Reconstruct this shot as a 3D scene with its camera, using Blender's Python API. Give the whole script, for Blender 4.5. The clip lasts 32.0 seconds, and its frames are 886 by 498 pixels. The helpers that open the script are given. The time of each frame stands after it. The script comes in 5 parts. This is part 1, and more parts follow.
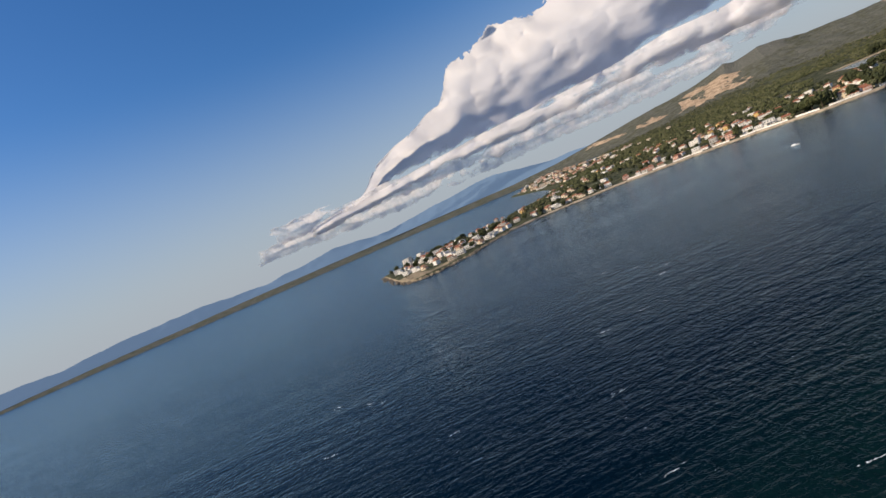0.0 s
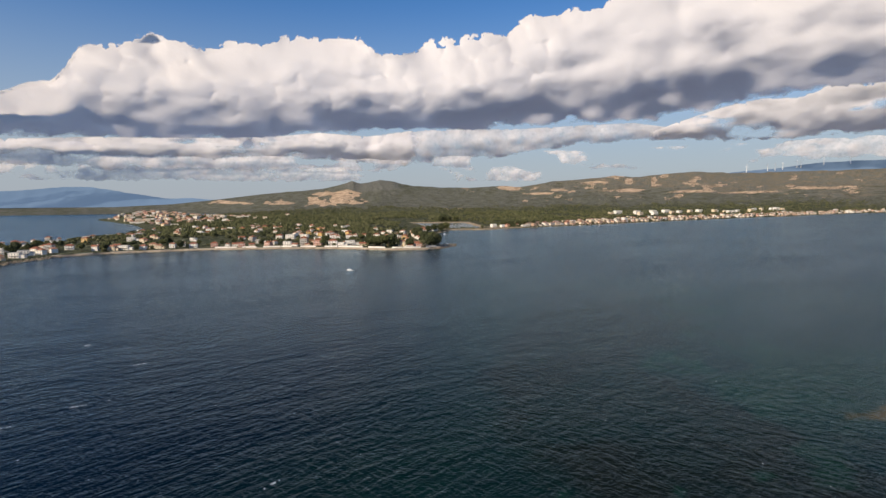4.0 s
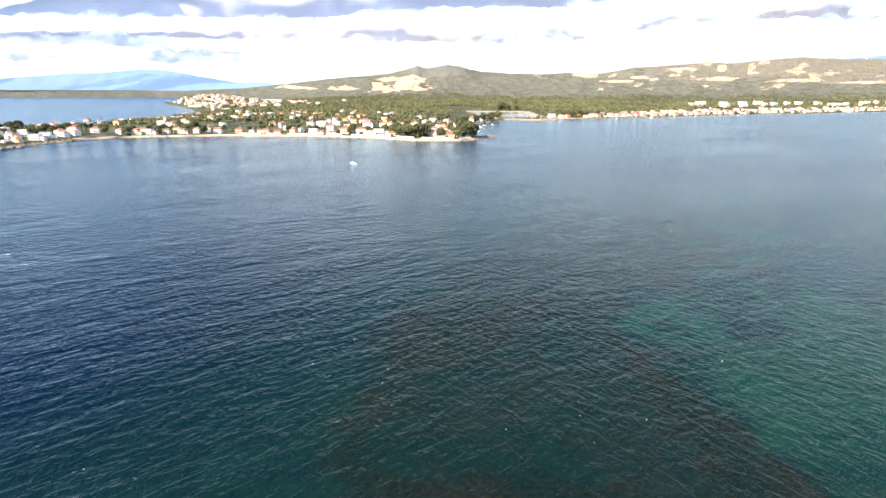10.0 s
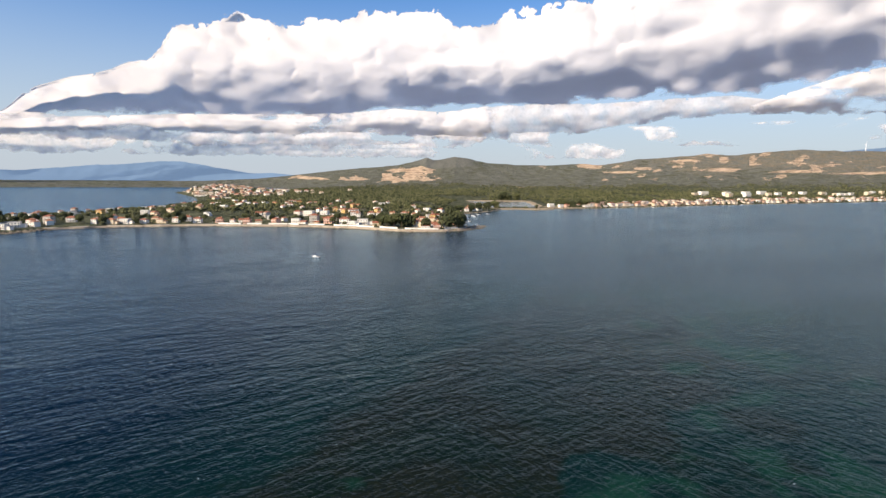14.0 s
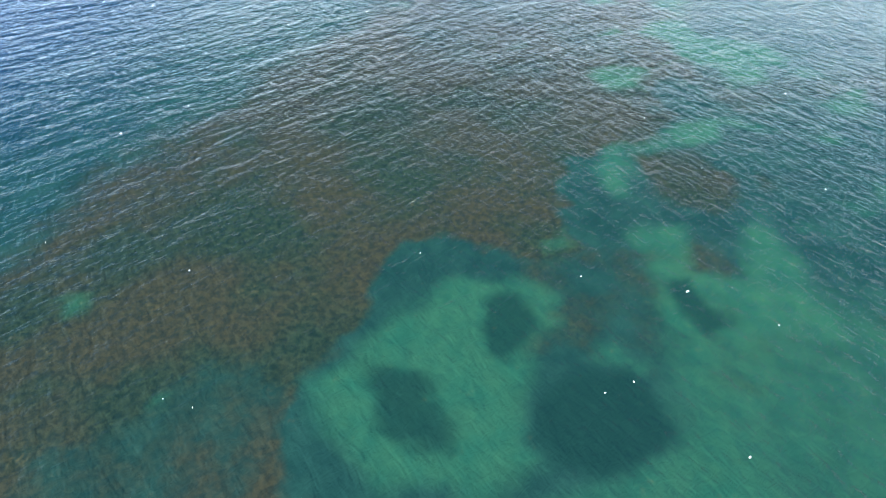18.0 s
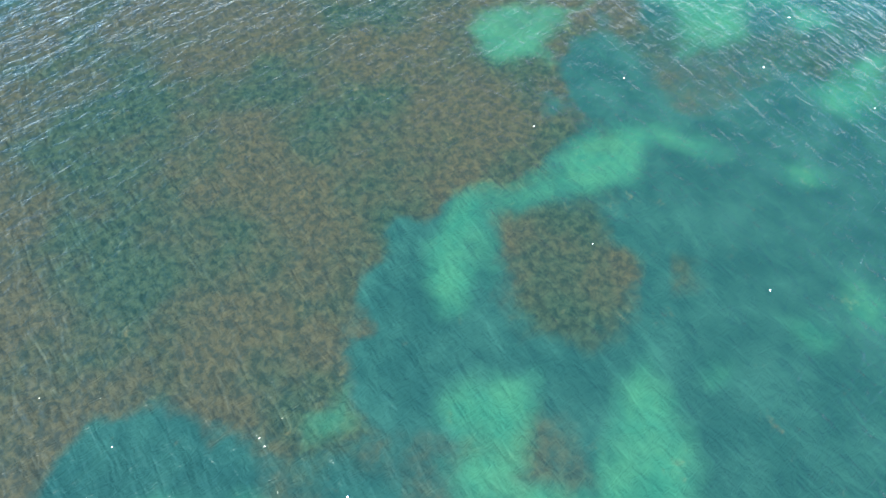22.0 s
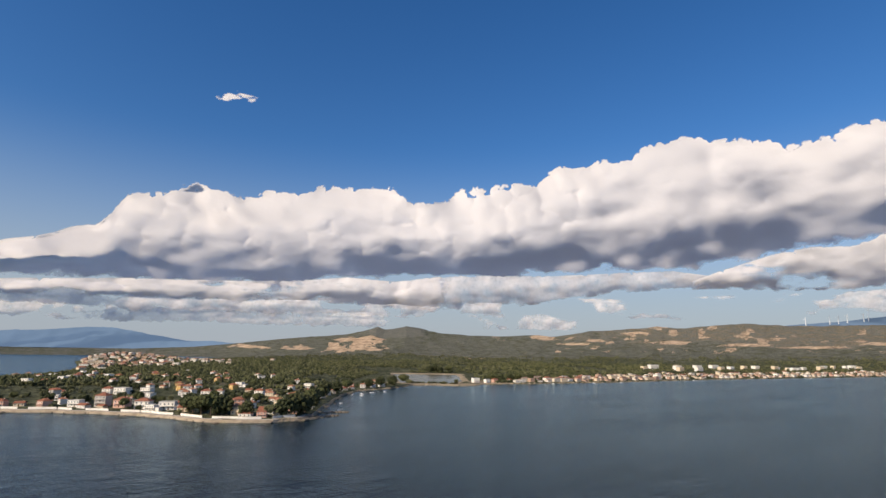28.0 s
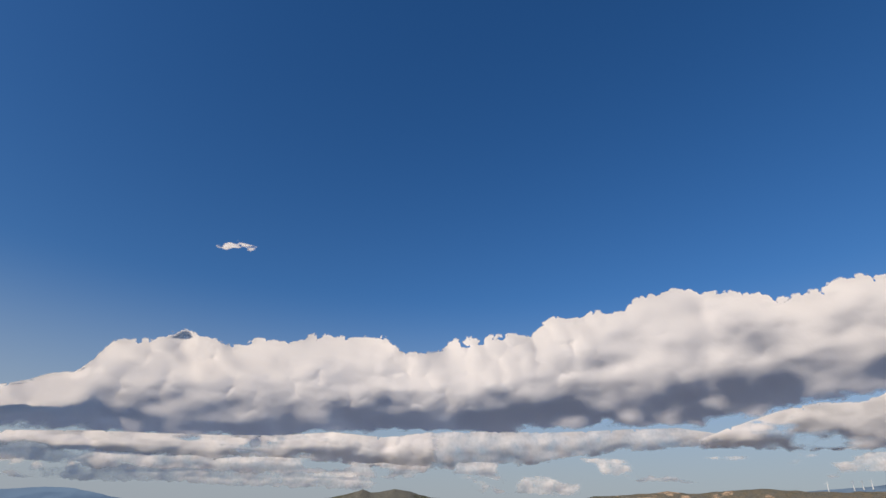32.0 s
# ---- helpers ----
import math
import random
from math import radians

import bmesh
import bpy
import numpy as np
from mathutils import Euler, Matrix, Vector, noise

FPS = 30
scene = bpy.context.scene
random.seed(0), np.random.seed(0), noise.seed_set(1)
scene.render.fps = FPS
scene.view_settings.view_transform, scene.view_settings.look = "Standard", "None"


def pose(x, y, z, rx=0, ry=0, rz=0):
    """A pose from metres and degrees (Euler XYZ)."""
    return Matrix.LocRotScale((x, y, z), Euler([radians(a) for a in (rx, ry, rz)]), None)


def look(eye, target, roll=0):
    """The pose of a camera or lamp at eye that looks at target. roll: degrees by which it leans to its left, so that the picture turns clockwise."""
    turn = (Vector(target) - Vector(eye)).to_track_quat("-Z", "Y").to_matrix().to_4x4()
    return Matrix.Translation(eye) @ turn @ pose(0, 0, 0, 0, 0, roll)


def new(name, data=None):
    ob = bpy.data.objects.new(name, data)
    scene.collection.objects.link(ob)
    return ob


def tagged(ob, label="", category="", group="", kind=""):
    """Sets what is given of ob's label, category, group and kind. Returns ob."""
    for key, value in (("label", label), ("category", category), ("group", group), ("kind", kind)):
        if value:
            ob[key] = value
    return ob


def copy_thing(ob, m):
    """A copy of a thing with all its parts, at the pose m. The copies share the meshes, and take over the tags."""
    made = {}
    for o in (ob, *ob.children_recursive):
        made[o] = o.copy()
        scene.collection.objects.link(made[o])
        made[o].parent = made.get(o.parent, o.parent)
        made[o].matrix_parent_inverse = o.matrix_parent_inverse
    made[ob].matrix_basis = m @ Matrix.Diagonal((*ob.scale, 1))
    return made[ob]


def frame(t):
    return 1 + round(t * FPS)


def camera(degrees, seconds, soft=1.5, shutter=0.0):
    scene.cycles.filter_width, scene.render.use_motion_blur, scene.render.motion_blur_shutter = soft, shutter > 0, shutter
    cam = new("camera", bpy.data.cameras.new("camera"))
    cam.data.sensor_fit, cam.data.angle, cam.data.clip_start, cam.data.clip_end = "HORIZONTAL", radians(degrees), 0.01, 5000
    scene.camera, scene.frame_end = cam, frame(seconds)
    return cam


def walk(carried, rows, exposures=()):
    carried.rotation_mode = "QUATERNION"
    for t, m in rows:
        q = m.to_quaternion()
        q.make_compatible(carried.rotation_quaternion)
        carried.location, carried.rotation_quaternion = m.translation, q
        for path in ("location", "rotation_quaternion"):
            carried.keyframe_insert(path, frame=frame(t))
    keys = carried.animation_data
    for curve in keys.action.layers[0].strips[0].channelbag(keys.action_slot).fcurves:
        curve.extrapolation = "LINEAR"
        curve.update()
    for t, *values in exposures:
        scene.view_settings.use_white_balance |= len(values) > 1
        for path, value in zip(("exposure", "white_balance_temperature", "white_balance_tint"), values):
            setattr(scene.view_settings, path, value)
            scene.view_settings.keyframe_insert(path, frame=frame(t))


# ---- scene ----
cam = camera(78.94, 32.0)
PATH = [
    (0, -101.84, -151.98, 44.16, 86.46, 23.35, 36.23),
    (0.5, -99.52, -149.67, 44.12, 86.08, 20.89, 28.16),
    (1, -97.17, -147.33, 44.05, 85.93, 2.90, 18.23),
    (1.5, -94.73, -144.93, 43.97, 85.69, 1.14, 12.85),
    (2, -92.16, -142.45, 43.87, 85.56, 0.57, 0.49),
    (2.5, -89.46, -139.89, 43.74, 85.51, 0.26, -7.01),
    (3, -86.61, -137.22, 43.57, 85.39, 0.25, -7.50),
    (3.5, -83.63, -134.45, 43.33, 85.34, 0.35, -5.40),
    (5.5, -71.27, -122.85, 41.75, 85.36, 0.52, 0.49),
    (6, -68.20, -119.77, 41.48, 81.47, 0.56, 1.32),
    (6.5, -65.21, -116.48, 41.25, 75.70, 0.57, 2.02),
    (7, -62.31, -112.97, 41.04, 69.02, 0.53, 2.53),
    (7.5, -59.55, -109.19, 40.86, 61.22, 0.33, 3.10),
    (8, -56.95, -105.10, 40.80, 57.12, 0.03, 3.34),
    (8.5, -54.37, -100.98, 40.74, 55.50, -0.16, 3.60),
    (9, -51.80, -96.84, 40.69, 61.09, -0.28, 3.70),
    (9.5, -49.26, -92.67, 40.64, 70.36, -0.21, 4.15),
    (10, -46.75, -88.49, 40.60, 73.84, -0.30, 4.39),
    (10.5, -44.27, -84.27, 40.56, 74.05, -0.21, 4.62),
    (11, -41.81, -80.04, 40.52, 74.12, -0.26, 4.78),
    (11.5, -39.39, -75.77, 40.49, 74.30, -0.25, 4.99),
    (12, -36.99, -71.49, 40.45, 74.39, -0.27, 5.18),
    (12.5, -34.62, -67.17, 40.42, 74.49, -0.31, 5.38),
    (13, -32.26, -62.84, 40.39, 78.42, -0.37, 5.54),
    (13.5, -29.92, -58.49, 40.35, 84.51, -0.28, 5.53),
    (15.5, -20.60, -41.00, 40.15, 72.31, -0.56, 5.38),
    (16, -18.28, -36.60, 40.11, 71.03, -0.35, 5.31),
    (16.5, -15.98, -32.16, 40.09, 70.36, -0.62, 5.18),
    (17, -13.69, -27.68, 40.07, 62.53, -0.99, 4.08),
    (17.5, -11.41, -23.16, 40.05, 54.80, -0.66, 3.57),
    (18, -9.12, -18.59, 40.03, 46.19, -0.71, 3.59),
    (18.5, -6.84, -13.99, 40.02, 37.01, -0.93, 3.74),
    (19, -4.55, -9.35, 40.01, 34.53, -1.05, 3.85),
    (19.5, -2.27, -4.68, 40.00, 34.45, -1.02, 3.77),
    (20, 0.00, 0.00, 39.99, 34.68, -1.16, 3.70),
    (20.5, 2.26, 4.69, 39.97, 34.72, -1.12, 3.72),
    (21, 4.52, 9.39, 39.96, 31.03, -1.11, 3.67),
    (21.5, 6.76, 14.08, 39.94, 27.11, -1.01, 3.78),
    (22, 9.00, 18.78, 39.92, 27.11, -0.89, 3.28),
    (22.5, 11.24, 23.46, 39.91, 27.24, -0.61, 2.77),
    (23, 13.48, 28.14, 39.90, 27.31, -0.62, 2.73),
    (23.5, 15.73, 32.81, 39.88, 32.64, -0.25, 2.44),
    (24, 17.99, 37.47, 39.87, 42.76, -0.39, 2.54),
    (24.5, 20.28, 42.12, 39.86, 51.71, 0.07, 2.78),
    (25, 22.59, 46.76, 39.85, 61.79, 0.21, 2.39),
    (25.5, 24.94, 51.40, 39.84, 71.48, 0.08, 2.25),
    (26, 27.33, 56.04, 39.82, 81.66, -0.36, 2.16),
    (26.5, 29.76, 60.67, 39.81, 91.08, -0.44, 1.98),
    (28.5, 39.59, 79.21, 39.75, 101.27, -0.94, 1.15),
    (29, 42.06, 83.84, 39.73, 101.29, -0.88, 0.98),
    (29.5, 44.53, 88.47, 39.73, 105.46, -0.95, 0.71),
    (30, 47.01, 93.10, 39.72, 108.44, -0.97, 0.57),
    (30.5, 49.48, 97.73, 39.72, 108.53, -0.96, 0.54),
    (31, 51.96, 102.35, 39.71, 109.40, -0.95, 0.57),
    (31.5, 54.44, 106.98, 39.71, 114.58, -0.95, 0.53),
    (32, 56.92, 111.61, 39.71, 117.03, -1.27, 0.73),
]
# The clip's own exposure, in stops.
EXPOSURES = [(0.0, 0.15), (6.0, 0.1), (6.5, 0.45), (7.0, 0.95), (7.5, 1.85), (8.0, 2.75), (9.0, 3.05), (9.5, 2.55), (10.0, 1.9), (10.6, 1.3), (13.0, 1.1), (13.5, 0.6), (15.5, 0.8), (16.0, 1.2), (17.0, 1.95),
             (18.0, 3.2), (19.0, 3.95), (23.0, 4.2), (24.0, 4.0), (25.0, 3.35), (25.6, 2.6), (26.0, 1.95), (26.5, 1.15), (28.5, 0.05), (32.0, -0.1)]
walk(cam, [(t, pose(*p)) for t, *p in PATH], EXPOSURES)

# ---- light ----
SUN_AZ, SUN_EL = radians(-137), radians(33)
world = bpy.data.worlds.new("world")
scene.world = world
world.use_nodes = True
wn, wl = world.node_tree.nodes, world.node_tree.links
sky = wn.new("ShaderNodeTexSky")
sky.sky_type = "NISHITA"
sky.sun_disc = False
sky.sun_elevation, sky.sun_rotation = SUN_EL, SUN_AZ
sky.altitude, sky.air_density, sky.dust_density, sky.ozone_density = 50, 1.0, 0.5, 3.0
rich = wn.new("ShaderNodeHueSaturation")
rich.inputs["Hue"].default_value, rich.inputs["Saturation"].default_value = 0.507, 1.30
wl.new(sky.outputs[0], rich.inputs["Color"])
level = wn.new("ShaderNodeSeparateXYZ")
wl.new(wn.new("ShaderNodeTexCoord").outputs["Generated"], level.inputs[0])
low_sky = wn.new("ShaderNodeMapRange")
low_sky.interpolation_type = "SMOOTHSTEP"
low_sky.inputs[1].default_value, low_sky.inputs[2].default_value, low_sky.inputs[3].default_value, low_sky.inputs[4].default_value = 0.0, 0.38, 0.94, 0.0
wl.new(level.outputs[2], low_sky.inputs[0])
haze = wn.new("ShaderNodeMix")
haze.data_type = "RGBA"
haze.inputs[7].default_value = (3.2, 3.55, 4.05, 1)
wl.new(low_sky.outputs[0], haze.inputs[0])
wl.new(rich.outputs[0], haze.inputs[6])
wl.new(haze.outputs[2], wn["Background"].inputs[0])
wn["Background"].inputs[1].default_value = 0.11
sun_data = bpy.data.lights.new("sun", "SUN")
sun_data.energy, sun_data.angle, sun_data.color = 4.7, radians(0.55), (1.0, 0.86, 0.68)
sun = new("sun", sun_data)
to_sun = Vector((math.sin(SUN_AZ) * math.cos(SUN_EL), math.cos(SUN_AZ) * math.cos(SUN_EL), math.sin(SUN_EL)))
sun.matrix_world = look(to_sun * 300, (0, 0, 0))


# ---- materials ----
class Nodes:
    """A new node material and short ways to add to it."""

    def __init__(self, name):
        self.mat = bpy.data.materials.new(name)
        self.mat.use_nodes = True
        self.n, self.l = self.mat.node_tree.nodes, self.mat.node_tree.links
        self.bsdf = self.n["Principled BSDF"]
        self.out = self.n["Material Output"]

    def add(self, kind, links=(), attribute_name="", interpolation_type="", data_type="", operation=""):
        node = self.n.new("ShaderNode" + kind)
        if attribute_name:
            node.attribute_name = attribute_name
        if interpolation_type:
            node.interpolation_type = interpolation_type
        if data_type:
            node.data_type = data_type
        if operation:
            node.operation = operation
        for slot, source in dict(links).items():
            self.put(node, slot, source)
        return node

    def put(self, node, slot, source):
        if isinstance(source, bpy.types.NodeSocket):
            self.l.new(source, node.inputs[slot])
        else:
            node.inputs[slot].default_value = source

    def coords(self, scale=(1, 1, 1), turn=0.0, world_space=True):
        if world_space:
            source = self.add("NewGeometry").outputs["Position"]
        else:
            source = self.add("TexCoord").outputs["Object"]
        if turn:
            source = self.add("Mapping", {0: source, 2: (0, 0, turn)}).outputs[0]
        return self.add("Mapping", {0: source, 3: scale}).outputs[0]

    def noise(self, vector, scale, detail=4.0, rough=0.55, distort=0.0):
        return self.add("TexNoise", {"Vector": vector, "Scale": scale, "Detail": detail, "Roughness": rough, "Distortion": distort}).outputs[0]

    def ramp(self, value, low, high, a=0.0, b=1.0):
        return self.add("MapRange", {0: value, 1: low, 2: high, 3: a, 4: b}, interpolation_type="SMOOTHSTEP").outputs[0]

    def mix(self, fac, a, b):
        node = self.add("Mix", data_type="RGBA")
        self.put(node, 0, fac)
        self.put(node, 6, a if isinstance(a, bpy.types.NodeSocket) else (*a, 1))
        self.put(node, 7, b if isinstance(b, bpy.types.NodeSocket) else (*b, 1))
        return node.outputs[2]

    def math(self, op, a, b=0.0):
        node = self.add("Math", operation=op)
        self.put(node, 0, a)
        self.put(node, 1, b)
        return node.outputs[0]

    def bump(self, height, strength, distance):
        return self.add("Bump", {"Height": height, "Strength": strength, "Distance": distance}).outputs[0]

    def finish(self, colour, rough=0.8, normal=None, metal=0.0, specular=0.3):
        b = self.bsdf
        self.put(b, "Base Color", colour if isinstance(colour, bpy.types.NodeSocket) else (*colour, 1))
        self.put(b, "Roughness", rough)
        self.put(b, "Metallic", metal)
        self.put(b, "Specular IOR Level", specular)
        if normal is not None:
            self.put(b, "Normal", normal)
        return self.mat


def plaster(name, colour, dirt=0.75):
    """Painted render: broad stains, fine grain, and a slight change from house to house."""
    m = Nodes(name)
    v = m.coords()
    rnd = m.add("ObjectInfo").outputs["Random"]
    stain = m.ramp(m.noise(v, 0.45, 5), 0.42, 0.68)
    grain = m.noise(v, 9.0, 3)
    c = m.mix(m.math("MULTIPLY", stain, 0.35), colour, tuple(k * dirt * 0.8 for k in colour))
    c = m.mix(m.math("MULTIPLY", rnd, 0.15), c, tuple(k * 0.72 for k in colour))
    return m.finish(c, 0.85, m.bump(grain, 0.25, 0.02))


def tiled(name, colour, dark):
    """Clay roof tiles: rows across the slope and weathered patches."""
    m = Nodes(name)
    v = m.coords(world_space=False)
    rows = m.add("TexWave", {"Vector": v, "Scale": 1.4, "Distortion": 0.6, "Detail": 1.0}).outputs[1]
    patch = m.ramp(m.noise(v, 0.7, 5), 0.35, 0.7)
    c = m.mix(patch, colour, dark)
    c = m.mix(m.math("MULTIPLY", rows, 0.35), c, tuple(k * 0.6 for k in dark))
    return m.finish(c, 0.8, m.bump(rows, 0.5, 0.06))


def grained(name, colour, other, scale=3.0, rough=0.75, metal=0.0, depth=0.02, specular=0.3):
    """Any matter with grain at two sizes."""
    m = Nodes(name)
    v = m.coords()
    big, small = m.ramp(m.noise(v, scale * 0.2, 4), 0.35, 0.65), m.noise(v, scale * 3, 3)
    c = m.mix(m.math("ADD", m.math("MULTIPLY", big, 0.6), m.math("MULTIPLY", small, 0.4)), colour, other)
    return m.finish(c, rough, m.bump(small, 0.4, depth), metal, specular)


def leafy(name, colour, other):
    m = Nodes(name)
    v = m.coords()
    isle = m.add("NewGeometry").outputs["Random Per Island"]
    rnd = m.add("ObjectInfo").outputs["Random"]
    c = m.mix(m.math("ADD", m.math("MULTIPLY", isle, 0.6), m.math("MULTIPLY", rnd, 0.4)), colour, other)
    c = m.mix(m.ramp(m.noise(v, 1.8, 4), 0.4, 0.7, 0.0, 0.5), c, tuple(k * 0.45 for k in colour))
    return m.finish(c, 0.75, m.bump(m.noise(v, 5.0, 3), 0.6, 0.25), specular=0.15)


def make_water():
    """Opaque sea water: the bed is painted into its colour, wavelets tilt its gloss."""
    m = Nodes("sea_water")
    m.n.remove(m.bsdf)
    v = m.coords()
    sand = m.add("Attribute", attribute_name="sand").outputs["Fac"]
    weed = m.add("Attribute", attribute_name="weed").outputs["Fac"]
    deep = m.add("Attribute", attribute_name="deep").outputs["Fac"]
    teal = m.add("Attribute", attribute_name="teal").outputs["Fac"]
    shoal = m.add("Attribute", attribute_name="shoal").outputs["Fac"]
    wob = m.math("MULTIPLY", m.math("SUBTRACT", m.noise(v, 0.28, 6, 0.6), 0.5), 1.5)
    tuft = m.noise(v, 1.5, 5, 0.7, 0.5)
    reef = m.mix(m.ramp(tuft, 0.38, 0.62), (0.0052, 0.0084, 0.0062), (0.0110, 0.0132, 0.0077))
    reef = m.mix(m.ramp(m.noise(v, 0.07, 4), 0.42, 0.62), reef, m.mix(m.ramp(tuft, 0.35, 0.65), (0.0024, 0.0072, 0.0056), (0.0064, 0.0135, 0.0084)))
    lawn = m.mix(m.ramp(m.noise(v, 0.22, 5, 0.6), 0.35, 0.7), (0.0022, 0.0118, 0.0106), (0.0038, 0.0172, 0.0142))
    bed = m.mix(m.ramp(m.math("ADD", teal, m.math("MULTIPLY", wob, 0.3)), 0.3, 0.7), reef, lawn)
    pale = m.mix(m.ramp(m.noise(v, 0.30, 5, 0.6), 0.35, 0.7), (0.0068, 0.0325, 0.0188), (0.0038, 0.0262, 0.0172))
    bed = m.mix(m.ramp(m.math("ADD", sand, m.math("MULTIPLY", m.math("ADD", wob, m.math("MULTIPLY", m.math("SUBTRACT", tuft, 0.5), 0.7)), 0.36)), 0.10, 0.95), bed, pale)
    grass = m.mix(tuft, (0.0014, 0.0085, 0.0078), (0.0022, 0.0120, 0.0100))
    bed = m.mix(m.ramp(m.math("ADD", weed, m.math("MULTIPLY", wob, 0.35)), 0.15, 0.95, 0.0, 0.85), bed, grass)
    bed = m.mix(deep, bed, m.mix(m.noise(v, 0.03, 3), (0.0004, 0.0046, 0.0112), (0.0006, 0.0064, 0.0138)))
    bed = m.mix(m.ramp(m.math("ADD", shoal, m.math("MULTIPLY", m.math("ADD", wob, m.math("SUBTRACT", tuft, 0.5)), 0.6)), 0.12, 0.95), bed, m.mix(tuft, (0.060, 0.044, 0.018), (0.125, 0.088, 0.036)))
    gust = m.ramp(m.noise(m.coords((0.35, 1, 1), radians(-40)), 0.02, 3), 0.3, 0.7, 0.75, 1.15)

    def waves(p):
        """The water's height at p: long rolls, two trains of waves, chop with sharp crests, and ripples."""
        def train(stretch, turn, scale, detail, rough, distort):
            return m.noise(m.add("Mapping", {0: m.add("Mapping", {0: p, 2: (0, 0, radians(turn))}).outputs[0], 3: (stretch, 1, 1)}).outputs[0], scale, detail, rough, distort)
        total = m.math("MULTIPLY", train(0.3, -42, 0.05, 2, 0.5, 0.6), 2.6)
        crest = m.math("SUBTRACT", 1.0, m.math("ABSOLUTE", m.math("MULTIPLY", m.math("SUBTRACT", train(0.42, -40, 1.5, 3, 0.6, 0.5), 0.5), 3.0)))
        for wave, tall in ((train(0.4, -38, 0.15, 2, 0.5, 0.8), 1.5), (train(0.34, -46, 0.66, 2, 0.5, 0.5), 1.25), (train(0.42, 50, 0.72, 2, 0.55, 0.5), 1.1), (crest, 0.25), (train(0.5, 44, 1.8, 3, 0.6, 0.5), 0.38)):
            total = m.math("ADD", total, m.math("MULTIPLY", wave, tall))
        return total

    here, step = waves(v), 0.06
    tilt_x, tilt_y = [m.math("DIVIDE", m.math("SUBTRACT", here, waves(m.add("VectorMath", {0: v, 1: way}, operation="ADD").outputs[0])), step) for way in ((step, 0, 0), (0, step, 0))]

    def facing(steep):
        k = m.math("MULTIPLY", gust, steep)
        up = m.add("CombineXYZ", {0: m.math("MULTIPLY", tilt_x, k), 1: m.math("MULTIPLY", tilt_y, k), 2: 1.0}).outputs[0]
        return m.add("VectorMath", {0: up}, operation="NORMALIZE").outputs[0]
    normal, slight = facing(0.25), facing(0.14)
    graze = m.math("MINIMUM", m.add("LayerWeight", {"Blend": 0.5, "Normal": normal}).outputs["Facing"], 0.96)
    fres = m.math("ADD", 0.006, m.math("MULTIPLY", m.math("POWER", graze, 6.7), 1.05))
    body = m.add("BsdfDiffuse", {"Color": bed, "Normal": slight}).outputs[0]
    gloss = m.add("BsdfGlossy", {"Color": (0.69, 0.86, 0.95, 1), "Roughness": 0.16, "Normal": normal}).outputs[0]
    m.l.new(m.add("MixShader", {0: fres, 1: body, 2: gloss}).outputs[0], m.out.inputs[0])
    return m.mat


def make_ground():
    """Scrub and olive land, dry grass, bare rock, beach and painted far haze, by the masks of the land sheet."""
    m = Nodes("land")
    v = m.coords()
    dry = m.add("Attribute", attribute_name="dry").outputs["Fac"]
    bare = m.add("Attribute", attribute_name="bare").outputs["Fac"]
    crag_and_haze = m.add("Attribute", attribute_name="crag_and_haze").outputs["Fac"]
    beach = m.add("Attribute", attribute_name="beach").outputs["Fac"]
    mid = m.noise(v, 0.018, 6, 0.6)
    small = m.noise(v, 0.12, 5, 0.65)
    green = m.mix(m.ramp(small, 0.38, 0.62), (0.050, 0.056, 0.033), (0.135, 0.135, 0.078))
    tan = m.mix(m.ramp(small, 0.35, 0.65), (0.15, 0.125, 0.085), (0.28, 0.225, 0.15))
    bench = m.noise(m.coords((0.6, 0.6, 2.0)), 0.03, 6, 0.65, 0.8)
    rock = m.mix(m.ramp(bench, 0.36, 0.62), (0.27, 0.19, 0.12), (0.60, 0.44, 0.30))
    rock = m.mix(m.ramp(small, 0.52, 0.72), rock, (0.70, 0.55, 0.41))
    wob = m.math("MULTIPLY", m.math("SUBTRACT", mid, 0.5), 1.6)
    jag = m.math("MULTIPLY", m.math("SUBTRACT", small, 0.5), 1.0)
    c = m.mix(m.ramp(m.math("ADD", dry, wob), 0.38, 0.66), green, tan)
    scrub = m.ramp(m.noise(v, 0.04, 6, 0.72, 0.6), 0.50, 0.60)
    c = m.mix(m.math("MULTIPLY", scrub, 0.6), c, (0.036, 0.046, 0.027))
    bush = m.ramp(m.noise(v, 0.22, 3, 0.6), 0.56, 0.66)
    c = m.mix(m.math("MULTIPLY", bush, 0.6), c, (0.030, 0.034, 0.015))
    c = m.mix(m.ramp(m.math("ADD", crag_and_haze, m.math("MULTIPLY", wob, 0.5)), 0.35, 0.65), c, m.mix(m.ramp(small, 0.35, 0.65), (0.080, 0.086, 0.074), (0.21, 0.20, 0.17)))
    c = m.mix(m.ramp(m.math("ADD", bare, m.math("ADD", jag, m.math("MULTIPLY", wob, 0.5))), 0.44, 0.56), c, rock)
    c = m.mix(m.ramp(beach, 0.35, 0.65), c, m.mix(small, (0.30, 0.235, 0.15), (0.45, 0.36, 0.24)))
    level = m.add("SeparateXYZ", {0: v}).outputs[2]
    c = m.mix(m.ramp(level, -0.3, 0.1), m.mix(small, (0.008, 0.012, 0.010), (0.018, 0.022, 0.016)), c)
    relief = m.math("ADD", m.math("MULTIPLY", mid, 3.0), m.math("ADD", small, bush))
    return m.finish(c, 0.95, m.bump(relief, 0.9, 5.0), specular=0.05)


